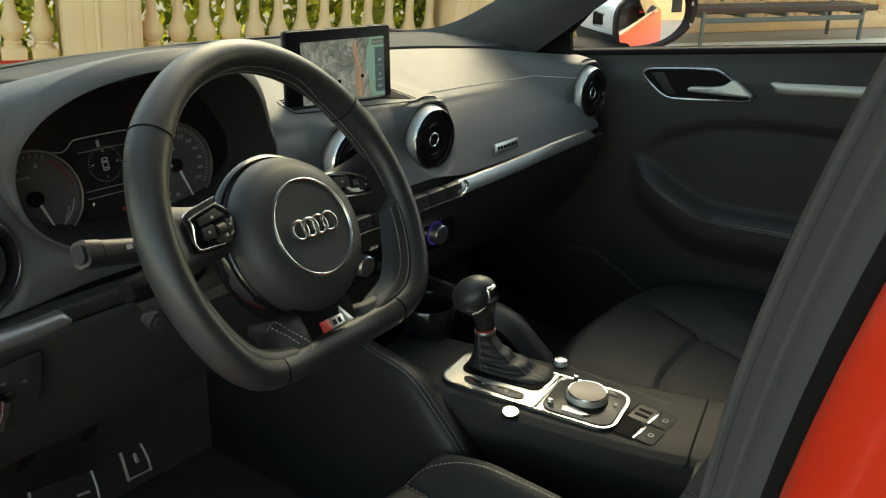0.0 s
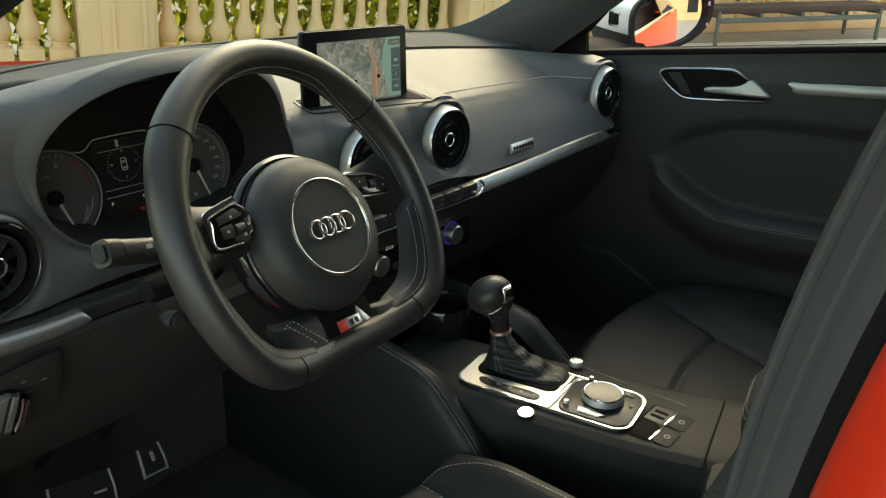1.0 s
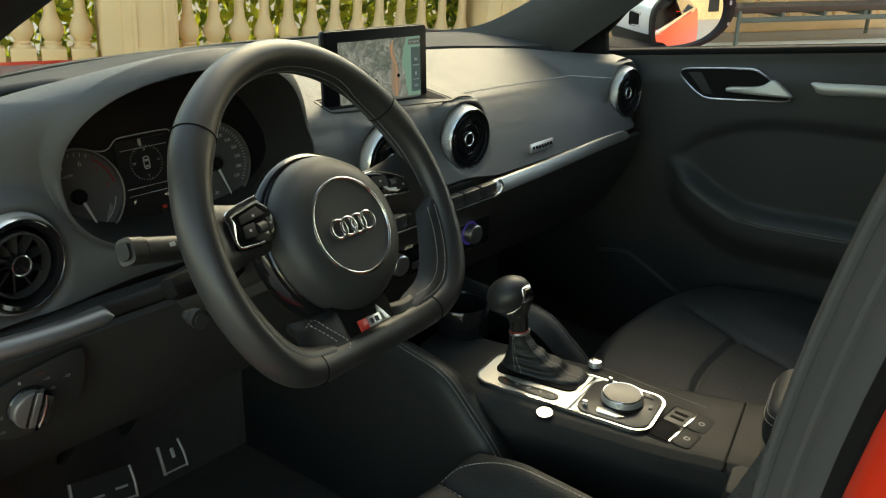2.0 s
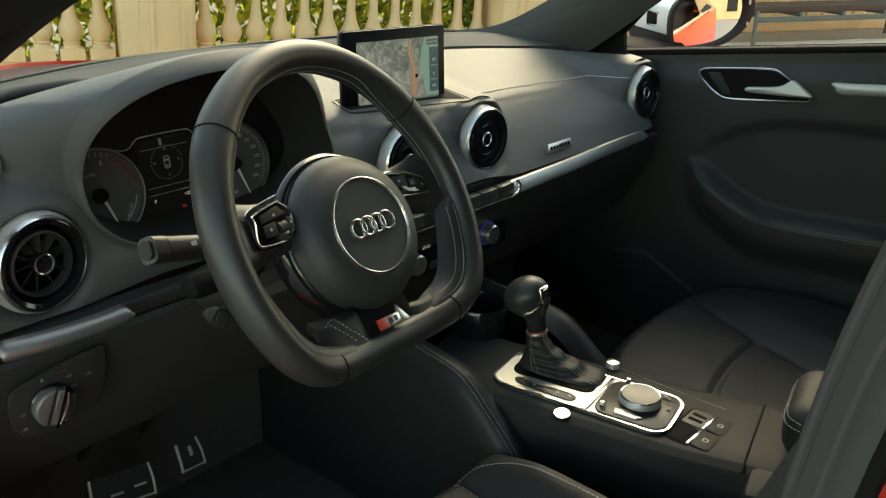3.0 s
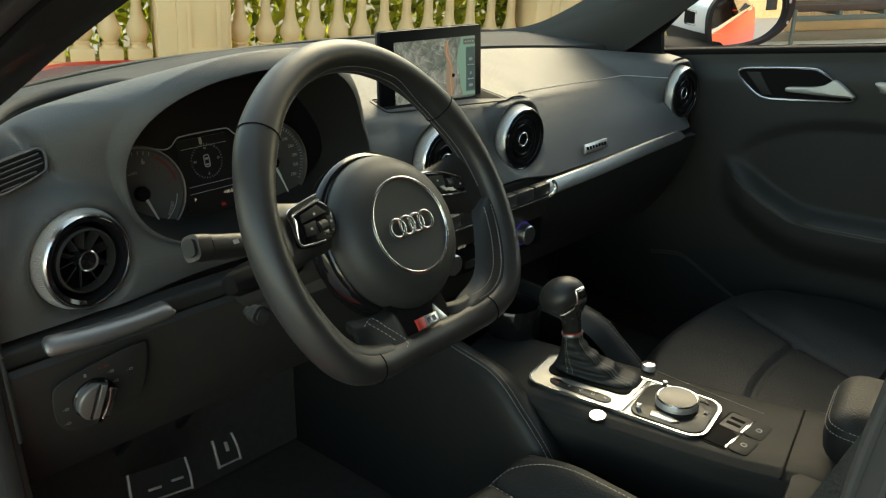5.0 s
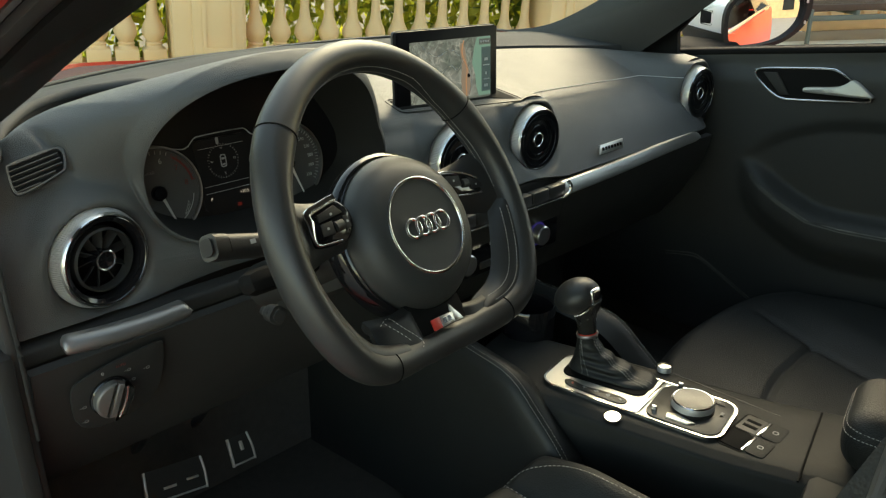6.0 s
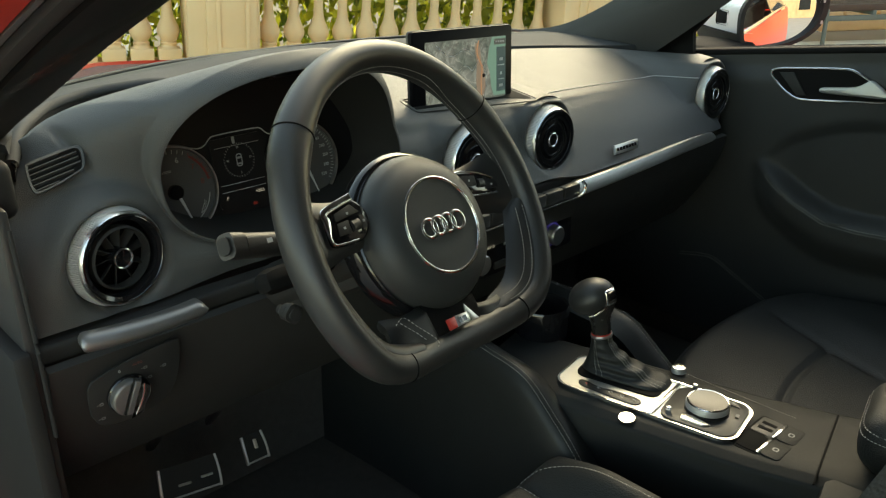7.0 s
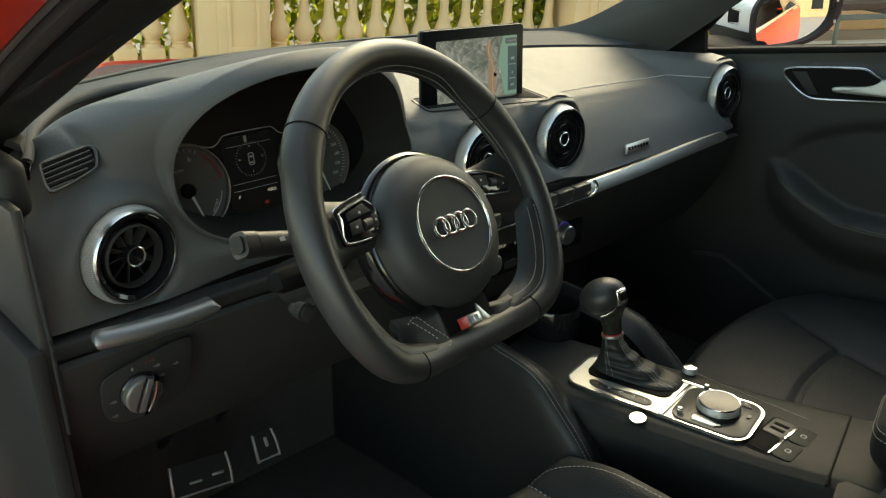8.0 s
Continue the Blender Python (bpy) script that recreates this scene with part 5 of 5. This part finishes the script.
# armrest behind
armrest = thing("armrest", "black leather centre armrest with pale stitching", "armrest", axes((0.007, -0.030, 0), (0.973, 0.23, 0), (0, 0, 1)))
part("base", box(0.19, 0.30, 0.13, (-0.045, -0.395, 0.488), 0.012), CONSOLE, armrest)
part("cushion", box(0.15, 0.30, 0.085, (0.002, -0.420, 0.600), 0.036, None, 5), SEATLEATHER, armrest, "padded leather lid")
for z, d in ((0.614, 0.0006), (0.622, 0.0034)):
    front = [(-0.0733 + d, -0.350, z), (-0.0728 + d, -0.310, z), (-0.0655 + d, -0.2815 - d, z), (-0.045, -0.2702 - d, z), (0.0, -0.2694 - d, z), (0.045, -0.2702 - d, z)]
    part("stitching", stitches(smooth_line(front, 8), 0.0034, 0.0014, 0.0005), STITCH, armrest, "pale double stitching")

# ---- gear lever ----
lever = thing("gear_selector", "black leather gear selector with a stitched gaiter", "gear lever", axes((0.004, 0.052, CT + 0.004), (0.973, 0.23, 0), (0, 0, 1)))


def gaiter(u, v):
    a = 2 * math.pi * u
    low = Vector((0.011 + 0.034 * math.copysign(abs(math.cos(a)) ** 0.6, math.cos(a)), -0.028 + 0.068 * math.copysign(abs(math.sin(a)) ** 0.6, math.sin(a)), 0.0))
    top = Vector((0.0, 0.012, 0.062)) + Vector((0.0155 * math.cos(a), 0.0150 * math.sin(a), 0))
    p = low.lerp(top, v)
    k = 1 - v
    p.x = top.x + (low.x - top.x) * k ** (2.3 if math.cos(a) > 0 else 4.0)
    p.y = top.y + (low.y - top.y) * k ** (2.0 if math.sin(a) < 0 else 2.6)
    fold = 0.0036 * math.sin(9 * math.pi * v) * (1 - v) * ease(0.3, -0.6, math.sin(a) + 0.4 * math.cos(a))
    return p + Vector((math.cos(a), math.sin(a), 0.6)) * fold


part("gaiter", surface(gaiter, 48, 24, True), LEATHER, lever, "folded leather gaiter", 80)
for u in (0.45, 0.475, 0.665, 0.70, 0.745):
    part("stitching", stitches([gaiter(u, v) + Vector((math.cos(2 * math.pi * u), math.sin(2 * math.pi * u), 0.3)) * 0.0008 for v in np.linspace(0.05, 0.98, 30)]), STITCH, lever, "pale stitching")
LEAN = pose(0, 0.012, 0.058, -9, 0, 0) @ pose(0, -0.012, -0.058)
part("collar_ring", lathe([(0.0160, 0.0585), (0.0168, 0.0608), (0.0160, 0.063), (0.0142, 0.063)], 32, LEAN @ pose(0, 0.012, 0)), GREYMETAL, lever)
part("red_band", lathe([(0.0150, 0.063), (0.0150, 0.0650)], 32, LEAN @ pose(0, 0.012, 0)), REDPRINT, lever)
part("neck", lathe([(0.0144, 0.065), (0.0146, 0.076), (0.0160, 0.087), (0.0195, 0.098), (0.0245, 0.108), (0.0260, 0.1145), (0.024, 0.119)], 32, LEAN @ pose(0, 0.012, 0)), NECK, lever, "satin black neck")
knob = bmesh.new()
bmesh.ops.create_uvsphere(knob, u_segments=36, v_segments=22, radius=1.0)
for v in knob.verts:
    q = v.co
    v.co = Vector((-0.004 + 0.0325 * q.x * (1 - 0.08 * q.z), 0.0215 + 0.0345 * q.y, 0.1235 + 0.0275 * q.z - 0.006 * q.y))
knob.transform(LEAN)
part("knob", knob, RIMLEATHER, lever, "rounded leather knob", 80)
GRIP = LEAN @ pose(-0.0080, -0.0085, 0.1270, -8, 0, -16)
part("release_frame", box(0.022, 0.012, 0.024, (0, 0, 0), 0.004, GRIP, 3), CHROME, lever, "chrome release button frame")
part("release_button", box(0.016, 0.004, 0.013, (0, -0.0060, 0.002), 0.0015, GRIP), GLOSS, lever)
part("release_strip", sweep(smooth_line([LEAN @ Vector(p) for p in ((-0.0150, -0.0070, 0.1200), (-0.0190, -0.0020, 0.1100), (-0.0225, 0.0080, 0.1020), (-0.0240, 0.0180, 0.0985))], 6), lambda q: rounded(0.0034 - 0.0014 * q, 0.0034 - 0.0014 * q, 0.0008, 2)), CHROME, lever, "chrome strip under the knob")

# ---- seats ----
def cushion_fn(w, l, crown):
    def fn(u, v):
        x, y = (u - 0.5) * 2, v
        bolster = 0.045 * ease(0.62, 0.86, abs(x)) * (0.35 + 0.65 * ease(0.02, 0.3, v)) - 0.10 * ease(0.90, 1.0, abs(x))
        nose = -0.11 * (1 - ease(0.0, 0.13, v)) ** 1.6
        seam = -0.008 * math.exp(-((v - 0.34) / 0.012) ** 2) * (1 - ease(0.60, 0.68, abs(x))) - 0.008 * math.exp(-((abs(x) - 0.64) / 0.02) ** 2) * ease(0.02, 0.16, v)
        pull = crown * (1 - x * x) * 0.4 + 0.0012 * noise.noise(Vector((x * 3.1, v * 7.0, w)))
        return Vector((x * w / 2, -v * l + 0.02 * (1 - x * x), bolster + nose + seam + pull))
    return fn


def passenger_cushion(w, l):
    """A flat cushion with one cross seam and a low bolster beside the door."""
    def fn(u, v):
        x = (u - 0.5) * 2
        X, edge = x * w / 2, float(np.interp(v, (0, 0.24, 0.45, 0.64, 1), (0.128, 0.078, 0.022, -0.014, -0.06)))
        bolster = 0.020 * ease(edge - 0.01, edge + 0.10, X) * ease(0.10, 0.40, v) - 0.10 * ease(0.88, 1.0, abs(x))
        groove = -0.006 * math.exp(-((X - edge) / 0.008) ** 2) * ease(0.16, 0.30, v)
        cross = -0.007 * math.exp(-((v - 0.44) / 0.011) ** 2) * (1 - ease(edge - 0.008, edge + 0.012, X))
        nose = -0.11 * (1 - ease(0.0, 0.15, v)) ** 1.6
        pull = 0.010 * (1 - x * x) + 0.0014 * noise.noise(Vector((x * 3.1, v * 7.0, w)))
        return Vector((X, -v * l + 0.02 - 0.075 * abs(x) ** 3 * (1 - 0.6 * v), bolster + groove + cross + nose + pull))
    return fn


def seat(name, label, at):
    shape_fn = cushion_fn(0.50, 0.52, 0.02) if name == "driver_seat" else passenger_cushion(0.54, 0.56)
    s = thing(name, label, "seat", pose(*at), "front seats")
    part("cushion", thicken(surface(shape_fn, 110, 90), 0.02), SEATLEATHER, s, "black leather seat cushion", 60)
    part("cushion_base", box(0.44, 0.44, 0.16, (0, -0.27, -0.14), 0.03), PLASTIC, s)
    back = surface(lambda u, v: Vector(((u - 0.5) * 0.50 * (1 - 0.25 * v * v), -0.46 - 0.20 * v - 0.05 * (1 - ((u - 0.5) * 2) ** 2), 0.0 + 0.62 * v)), 24, 24)
    part("backrest", thicken(back, 0.08), SEATLEATHER, s, "black leather backrest", 60)
    for u in ((0.19, 0.81) if name == "driver_seat" else ()):
        part("stitching", stitches([shape_fn(u, v) + Vector((0, 0, 0.0012)) for v in np.linspace(0.06, 0.95, 60)], 0.005, 0.003, 0.0005), STITCH, s)
    if name == "driver_seat":
        piping = smooth_line([(0.50, 0.075, 0), (0.70, 0.070, 0), (0.84, 0.090, 0), (0.905, 0.17, 0), (0.925, 0.32, 0), (0.930, 0.60, 0), (0.930, 0.92, 0)], 10)
        part("stitching", stitches([shape_fn(p.x, p.y) + Vector((0, 0, 0.0012)) for p in piping], 0.0045, 0.0022, 0.0005), STITCH, s, "pale stitched seam round the bolster")
    return s


seat("passenger_seat", "black leather passenger seat with stitched cushion", (0.400, 0.108, 0.485))
seat("driver_seat", "black leather driver's seat with raised side bolsters", (-0.385, 0.062, 0.478))
belt = thing("belt_buckle", "black seat belt buckle with a red button", "buckle", pose(-0.165, -0.22, 0.50, 20, 0, 0))
part("buckle_body", box(0.030, 0.018, 0.07, (0, 0, 0), 0.005), PLASTIC, belt)
part("release", box(0.022, 0.012, 0.006, (0, 0, 0.037), 0.002), REDPRINT, belt, "red release button")

# ---- passenger door ----
door = thing("passenger_door", "closed black passenger door trim with metal handle", "door")


def belt_z(y):
    return 0.960 - 0.126 * y


def door_fn(u, v):
    """v runs from the window ledge down to the sill."""
    y = 0.62 - 1.65 * u
    z = belt_z(y) * (1 - v) + 0.30 * v
    d = belt_z(y) - z
    x = 0.705 - 0.012 * ease(0.02, 0.06, d)
    low, top, on = arm_edge(y), pocket_top(y), 1 - ease(0.11, 0.19, y)
    x -= on * 0.030 * ease(low + 0.004, low - 0.012, z) * (1 - 0.9 * ease(low - 0.04, low - 0.11, z))
    x += 0.009 * ease(low + 0.000, low + 0.014, z) * ease(top + 0.004, top - 0.026, z) * on
    return Vector((x, y, z))


def arm_edge(y):
    return float(np.interp(-y, (-0.17, -0.141, -0.115, -0.077, -0.016, 0.048, 0.18, 0.7), (0.722, 0.702, 0.688, 0.667, 0.643, 0.641, 0.650, 0.70)))


def pocket_top(y):
    return float(np.interp(-y, (-0.17, -0.13, -0.08, -0.029, 0.028, 0.10, 0.7), (0.735, 0.778, 0.806, 0.826, 0.838, 0.845, 0.87)))


part("panel", thicken(surface(door_fn, 170, 110), 0.008), DOORPLASTIC, door, "moulded black door panel", 50)
part("window_ledge", sweep([Vector((0.715, y, belt_z(y) + 0.002)) for y in np.linspace(0.56, -1.0, 20)], lambda s: rounded(0.040, 0.014, 0.006)), BLACKOUT, door, "black window ledge")
part("outer_weatherstrip", sweep([Vector((0.745, y, belt_z(y) + 0.003)) for y in np.linspace(0.50, -1.0, 20)], lambda s: rounded(0.010, 0.012, 0.003)), BLACKOUT, door)
DOORM = Matrix(((0, 0, -1, 0.690), (-1, 0, 0, 0), (0, 1, 0, 0), (0, 0, 0, 1)))


def on_door(pts):
    """Outline points (y, z) of the door as plate coordinates."""
    return [(-y, z) for y, z in pts]


bez = [(0.145, 0.9145), (0.162, 0.9120), (0.1735, 0.9085), (0.1780, 0.9020), (0.1745, 0.8935), (0.155, 0.8755), (0.136, 0.8625), (0.118, 0.8545), (0.09, 0.8560), (0.0, 0.8665), (-0.050, 0.872), (-0.057, 0.878), (-0.030, 0.902), (0.012, 0.925), (0.028, 0.929)]
mid = (sum(y for y, z in bez) / len(bez), sum(z for y, z in bez) / len(bez))
bez_in = [(mid[0] + (y - mid[0]) * 0.95, mid[1] + (z - mid[1]) * 0.88) for y, z in bez]
part("handle_bezel", sweep(cut_corners([Vector((0.683, (a[0] + b[0]) / 2, (a[1] + b[1]) / 2)) for a, b in zip(bez, bez_in)], 3), ring_section(0.0025, 0.0025, 10), True, (1, 0, 0)), CHROME, door, "bright handle surround")
part("handle_recess", plate(on_door(bez_in), 0.002, DOORM @ pose(0, 0, 0.0052)), BLACKOUT, door)
LEVER = [(0.0745, 0.8800), (0.0735, 0.8850), (0.0600, 0.8880), (0.0300, 0.8915), (0.0093, 0.8955), (-0.0021, 0.9012), (-0.0120, 0.9100), (-0.0170, 0.9112), (-0.0260, 0.9075), (-0.0480, 0.8915), (-0.0570, 0.8850), (-0.0520, 0.8815), (0.0150, 0.8785), (0.0600, 0.8768), (0.0720, 0.8770)]
part("handle", plate([(p.x, p.y) for p in cut_corners([Vector((x, z, 0)) for x, z in on_door(LEVER)], 2)], 0.009, DOORM @ pose(0, 0, 0.0080), 0.0030), PULL, door, "satin metal pull lever", 60)
part("lock_switch", plate(on_door([(0.158, 0.9035), (0.130, 0.9065), (0.100, 0.8665), (0.119, 0.8640)]), 0.003, DOORM @ pose(0, 0, 0.0076), 0.0008), RUBBER, door)
part("pull_strip", sweep(smooth_line([(0.687, -0.0850, 0.9135), (0.6845, -0.0965, 0.9098), (0.683, -0.1096, 0.9068), (0.682, -0.1674, 0.9125), (0.682, -0.2514, 0.9200), (0.682, -0.450, 0.9420)], 8),
     lambda q: [(0.0065 * math.cos(a), (0.0012 + 0.0098 * min(1.0, q / 0.30) ** 0.8) * math.sin(a)) for a in np.linspace(0, 2 * math.pi, 16, endpoint=False)]), PULL, door, "satin aluminium strip", 80)


def door_at(y, z):
    """A point on the inner face of the door panel."""
    p = door_fn((0.62 - y) / 1.65, (belt_z(y) - z) / (belt_z(y) - 0.30))
    return Vector((p.x - 0.0088, y, z))


for dz in (-0.010, -0.015):
    part("stitching", stitches([door_at(y, arm_edge(y) + dz) for y in np.linspace(0.15, -0.6, 90)]), STITCH, door)
for dz in (0.0, 0.006):
    part("stitching", stitches([door_at(p.y, p.z) for p in smooth_line([(0, 0.329, 0.462 + dz), (0, 0.276, 0.473 + dz), (0, 0.246, 0.473 + dz), (0, 0.192, 0.449 + dz), (0, 0.09, 0.402 + dz)], 8)]), STITCH, door)

# ---- passenger wing mirror ----
GN = Vector((-0.575, -0.818, 0.03)).normalized()
MM = axes((0.982, 0.307, 0.966), (0.85, -0.53, 0), GN)
mirror = thing("wing_mirror", "silver-capped wing mirror showing the red car side", "mirror")
shape = [(p.x, p.y) for p in cut_corners([Vector((x, y, 0)) for x, y in ((-0.1060, -0.0710), (-0.1080, 0.0700), (0.0850, 0.0700), (0.1080, 0.0560), (0.1060, 0.0020), (0.0780, -0.0330), (0.0300, -0.0590), (-0.0500, -0.0700))], 3)]
shape_in = [(x * 0.89 - 0.002, y * 0.87) for x, y in shape]
part("rim", band(shape, shape_in, 0.014, MM @ pose(0, 0, -0.004)), RUBBER, mirror, "black mirror rim")
CURVE = 1.15


def glass_fn(u, v):
    a = 2 * math.pi * u
    k = int(u * len(shape_in)) % len(shape_in)
    x, y = shape_in[k][0] * v, shape_in[k][1] * v
    return MM @ Vector((x, y, -(x * x + y * y) / (2 * CURVE)))


part("mirror_glass", surface(glass_fn, len(shape_in), 10, True), MIRROR, mirror, "slightly domed mirror glass", 80)


def shell_part(y0, y1):
    """A slice of the mirror's casing between two heights."""
    def fn(u, v):
        x, y = shape[int(u * len(shape)) % len(shape)]
        k = math.cos(v * 1.1) ** 0.28 * math.sqrt(max(0.0, 1 - max(0.0, (v - 0.8) / 0.2) ** 2))
        return MM @ Vector((x * k + 0.012 * v, clamp(y, y0, y1) * (k if y1 > 0.01 else 1.0), -0.002 - 0.28 * math.sin(v * 1.57)))
    return surface(fn, len(shape), 14, True)


part("cap", shell_part(-0.030, 0.07), SILVERPAINT, mirror, "satin silver cap", 50)
part("lower_casing", shell_part(-0.07, -0.0305), RUBBER, mirror, "black lower casing", 50)
for y, h in ((-0.0075, 0.008), (0.041, 0.010)):
    part("repeater_lamp", plate(rounded(0.0055, h, 0.0016), 0.0008, MM @ pose(0.0935, y, 0.0098)), PRINT, mirror, "small white lamp in the rim")
part("foot", box(0.17, 0.16, 0.060, (0.862, 0.415, 0.888), 0.018, None, 3), BLACKOUT, mirror, "black mirror foot")
part("lamp_window", box(0.008, 0.034, 0.062, (-0.1015, 0.000, -0.084), 0.008, MM, 3), BLACKOUT, mirror, "small dark lamp window")

# ---- street and garden ----
tagged(link("ground", thicken(surface(lambda u, v: Vector((-400 + 800 * u, -400 + 800 * v, 0)), 8, 8), 0.05), ASPHALT), "pale worn stone street paving", "ground", kind="structure")


def frame_of(p, way):
    x = Vector((*way, 0)).normalized()
    return axes(p, x, (0, 0, 1))


WALL = frame_of((1.62, 4.66, 0.0), (2.62, -1.06)) @ pose(0, 0, 0, 0, 3.5, 0)
rail = thing("balustrade", "weathered warm stone balustrade with piers", "balustrade", WALL)
part("plinth", box(7.4, 0.34, 0.25, (-0.3, 0.17, 0.120), 0.02), STONE, rail, "low stone plinth")
part("handrail", box(7.4, 0.30, 0.12, (-0.3, 0.17, 1.02), 0.03), STONE, rail, "moulded stone handrail")
BAL = [(0.070, 0.0), (0.070, 0.03), (0.056, 0.04), (0.050, 0.055), (0.056, 0.07), (0.044, 0.08), (0.052, 0.092), (0.070, 0.122), (0.075, 0.150), (0.069, 0.180), (0.052, 0.215), (0.039, 0.255), (0.033, 0.31), (0.032, 0.40), (0.034, 0.47), (0.044, 0.50), (0.040, 0.52), (0.055, 0.55), (0.055, 0.575), (0.068, 0.585), (0.068, 0.66)]


def baluster(x):
    b = part("baluster", merge(lathe(BAL, 20, pose(x, 0.17, 0.295)), box(0.15, 0.15, 0.085, (x, 0.17, 0.288), 0.006)), STONE, rail)
    return b


first = baluster(0.0)
STEP = 0.177
for k in range(-14, 40):
    x = 0.62 + STEP * k + (0.030 if k < 0 else 0)
    if k == 0 or -0.03 < x < 0.60 or x > 2.80:
        continue
    c = first.copy()
    scene.collection.objects.link(c)
    c.matrix_local = pose(x, 0, 0)
first.matrix_local = pose(0.62, 0, 0)
for x0 in (0.047, 2.85):
    pier = part("pier", box(0.473, 0.46, 0.98, (x0 + 0.2365, 0.17, 0.49), 0.012), STONE, rail, "square stone pier")
    part("pier_panel", box(0.330, 0.030, 0.70, (x0 + 0.285, -0.070, 0.62), 0.010), STONE, pier)
    part("pier_panel", band(rounded(0.215, 0.52, 0.004), rounded(0.165, 0.47, 0.004), 0.014, axes((x0 + 0.290, -0.084, 0.60), (1, 0, 0), (0, -1, 0))), STONE, pier)
# hedge behind
def shrubs(name, frame_m, count, x0, x1, back, top, label, seed):
    """Many small leaves, each a bent six-sided blade, thick at the face and thinner behind."""
    rng = random.Random(seed)
    verts, faces = [], []
    blade = [Vector(p) for p in ((-1, 0, 0), (-0.3, 0.42, 0.08), (0.4, 0.36, 0.05), (1, 0, -0.1), (0.4, -0.36, 0.05), (-0.3, -0.42, 0.08))]
    for k in range(count):
        x, y, z = rng.uniform(x0, x1), 0.50 + abs(rng.gauss(0, back)), rng.uniform(0.0, top)
        size = rng.uniform(0.028, 0.066) * (1 + 0.25 * z)
        m = frame_m @ pose(x, y, z, rng.uniform(0, 360), rng.uniform(0, 360), rng.uniform(0, 360))
        faces.append(tuple(range(len(verts), len(verts) + 6)))
        verts.extend(m @ (p * size) for p in blade)
    me = bpy.data.meshes.new(name)
    me.from_pydata(verts, [], faces)
    me.materials.append(LEAF)
    return tagged(new(name, me), label, "shrub", kind="stuff")


shrubs("hedge", WALL, 30000, -4.5, 5.5, 0.45, 2.4, "sunlit green and yellow shrubs behind the balustrade", 5)

# building across the street, which the mirror shows
house = thing("building", "pale plastered building with dark windows", "building", pose(3.0, -17.0, 0.0))
part("wall", box(26, 0.4, 7.5, (0, -0.2, 3.75), 0.02), STONE, house, "pale plaster wall")
for x in np.arange(-10.5, 11, 3.0):
    for z in (1.6, 4.8):
        w = part("window", box(1.1, 0.08, 2.0, (x, 0.02, z), 0.01), TINTED, house, "dark window")
        part("frame", merge(box(0.10, 0.12, 2.2, (x - 0.6, 0.03, z)), box(0.10, 0.12, 2.2, (x + 0.6, 0.03, z)), box(1.3, 0.12, 0.10, (x, 0.03, z + 1.05))), STONE, w)
# bench and paving seen past the mirror
kerb = frame_of((6.71, 2.51, 0.0), (1.7, -1.17))
# bright strip along the pavement's edge: its sunlight is in the pale colour
tagged(link("kerb", box(14.0, 0.46, 0.104, (1.5, -0.23, 0.052), 0.015, kerb), KERB), "pale sunlit stone kerb", "kerb", kind="structure")
FAR = frame_of((7.68, 2.62, 0.10), (1.59, -0.96))
far_rail = thing("balustrade", "pale stone balustrade behind the bench", "balustrade", FAR)
part("plinth", box(7.0, 0.30, 0.14, (1.0, 0.1, 0.07), 0.02), STONE, far_rail)
part("handrail", box(7.0, 0.28, 0.12, (1.0, 0.1, 0.84), 0.03), STONE, far_rail)
for k in range(36):
    c = first.copy()
    scene.collection.objects.link(c)
    c.parent = far_rail
    c.matrix_local = pose(-2.3 + 0.19 * k, -0.07, -0.16)
pave = box(26, 30, 0.12, (13, 15, 0.04), 0.02, kerb @ pose(-6, 0.003, 0))
tagged(link("pavement", pave, PAVING), "grey-brown paving of the far pavement", "pavement", kind="structure")
shrubs("hedge", FAR, 20000, -3.5, 7.5, 0.9, 3.2, "green shrubs behind the far balustrade", 9)
bench = thing("park_bench", "dark wooden slatted bench on a grey iron frame", "bench", frame_of((7.265, 1.935, 0.10), (1.59, -0.96)))
for k in range(4):
    part("seat_slat", box(2.2, 0.085, 0.055, (0, 0.06 + 0.10 * k, 0.306), 0.006), WOOD, bench, "dark brown seat slat")
for k in range(3):
    part("back_slat", box(2.2, 0.03, 0.09, (0, 0.41 - 0.005 * k, 0.47 + 0.12 * k), 0.006), WOOD, bench)
for x in (-0.92, 0.92):
    part("leg", box(0.030, 0.030, 0.30, (x, 0.02, 0.15), 0.006), IRON, bench)
    part("brace", box(0.030, 0.40, 0.030, (x, 0.22, 0.262), 0.006), IRON, bench)
    part("leg", box(0.030, 0.030, 0.80, (x, 0.44, 0.40), 0.006), IRON, bench)
for x in (-0.46, 0.0, 0.46):
    part("seat_brace", box(0.035, 0.43, 0.04, (x, 0.22, 0.262), 0.006), IRON, bench)
    part("back_brace", box(0.035, 0.02, 0.42, (x, 0.385, 0.56), 0.006), IRON, bench)
part("stretcher", box(1.86, 0.030, 0.045, (0, 0.02, 0.222), 0.006), IRON, bench)
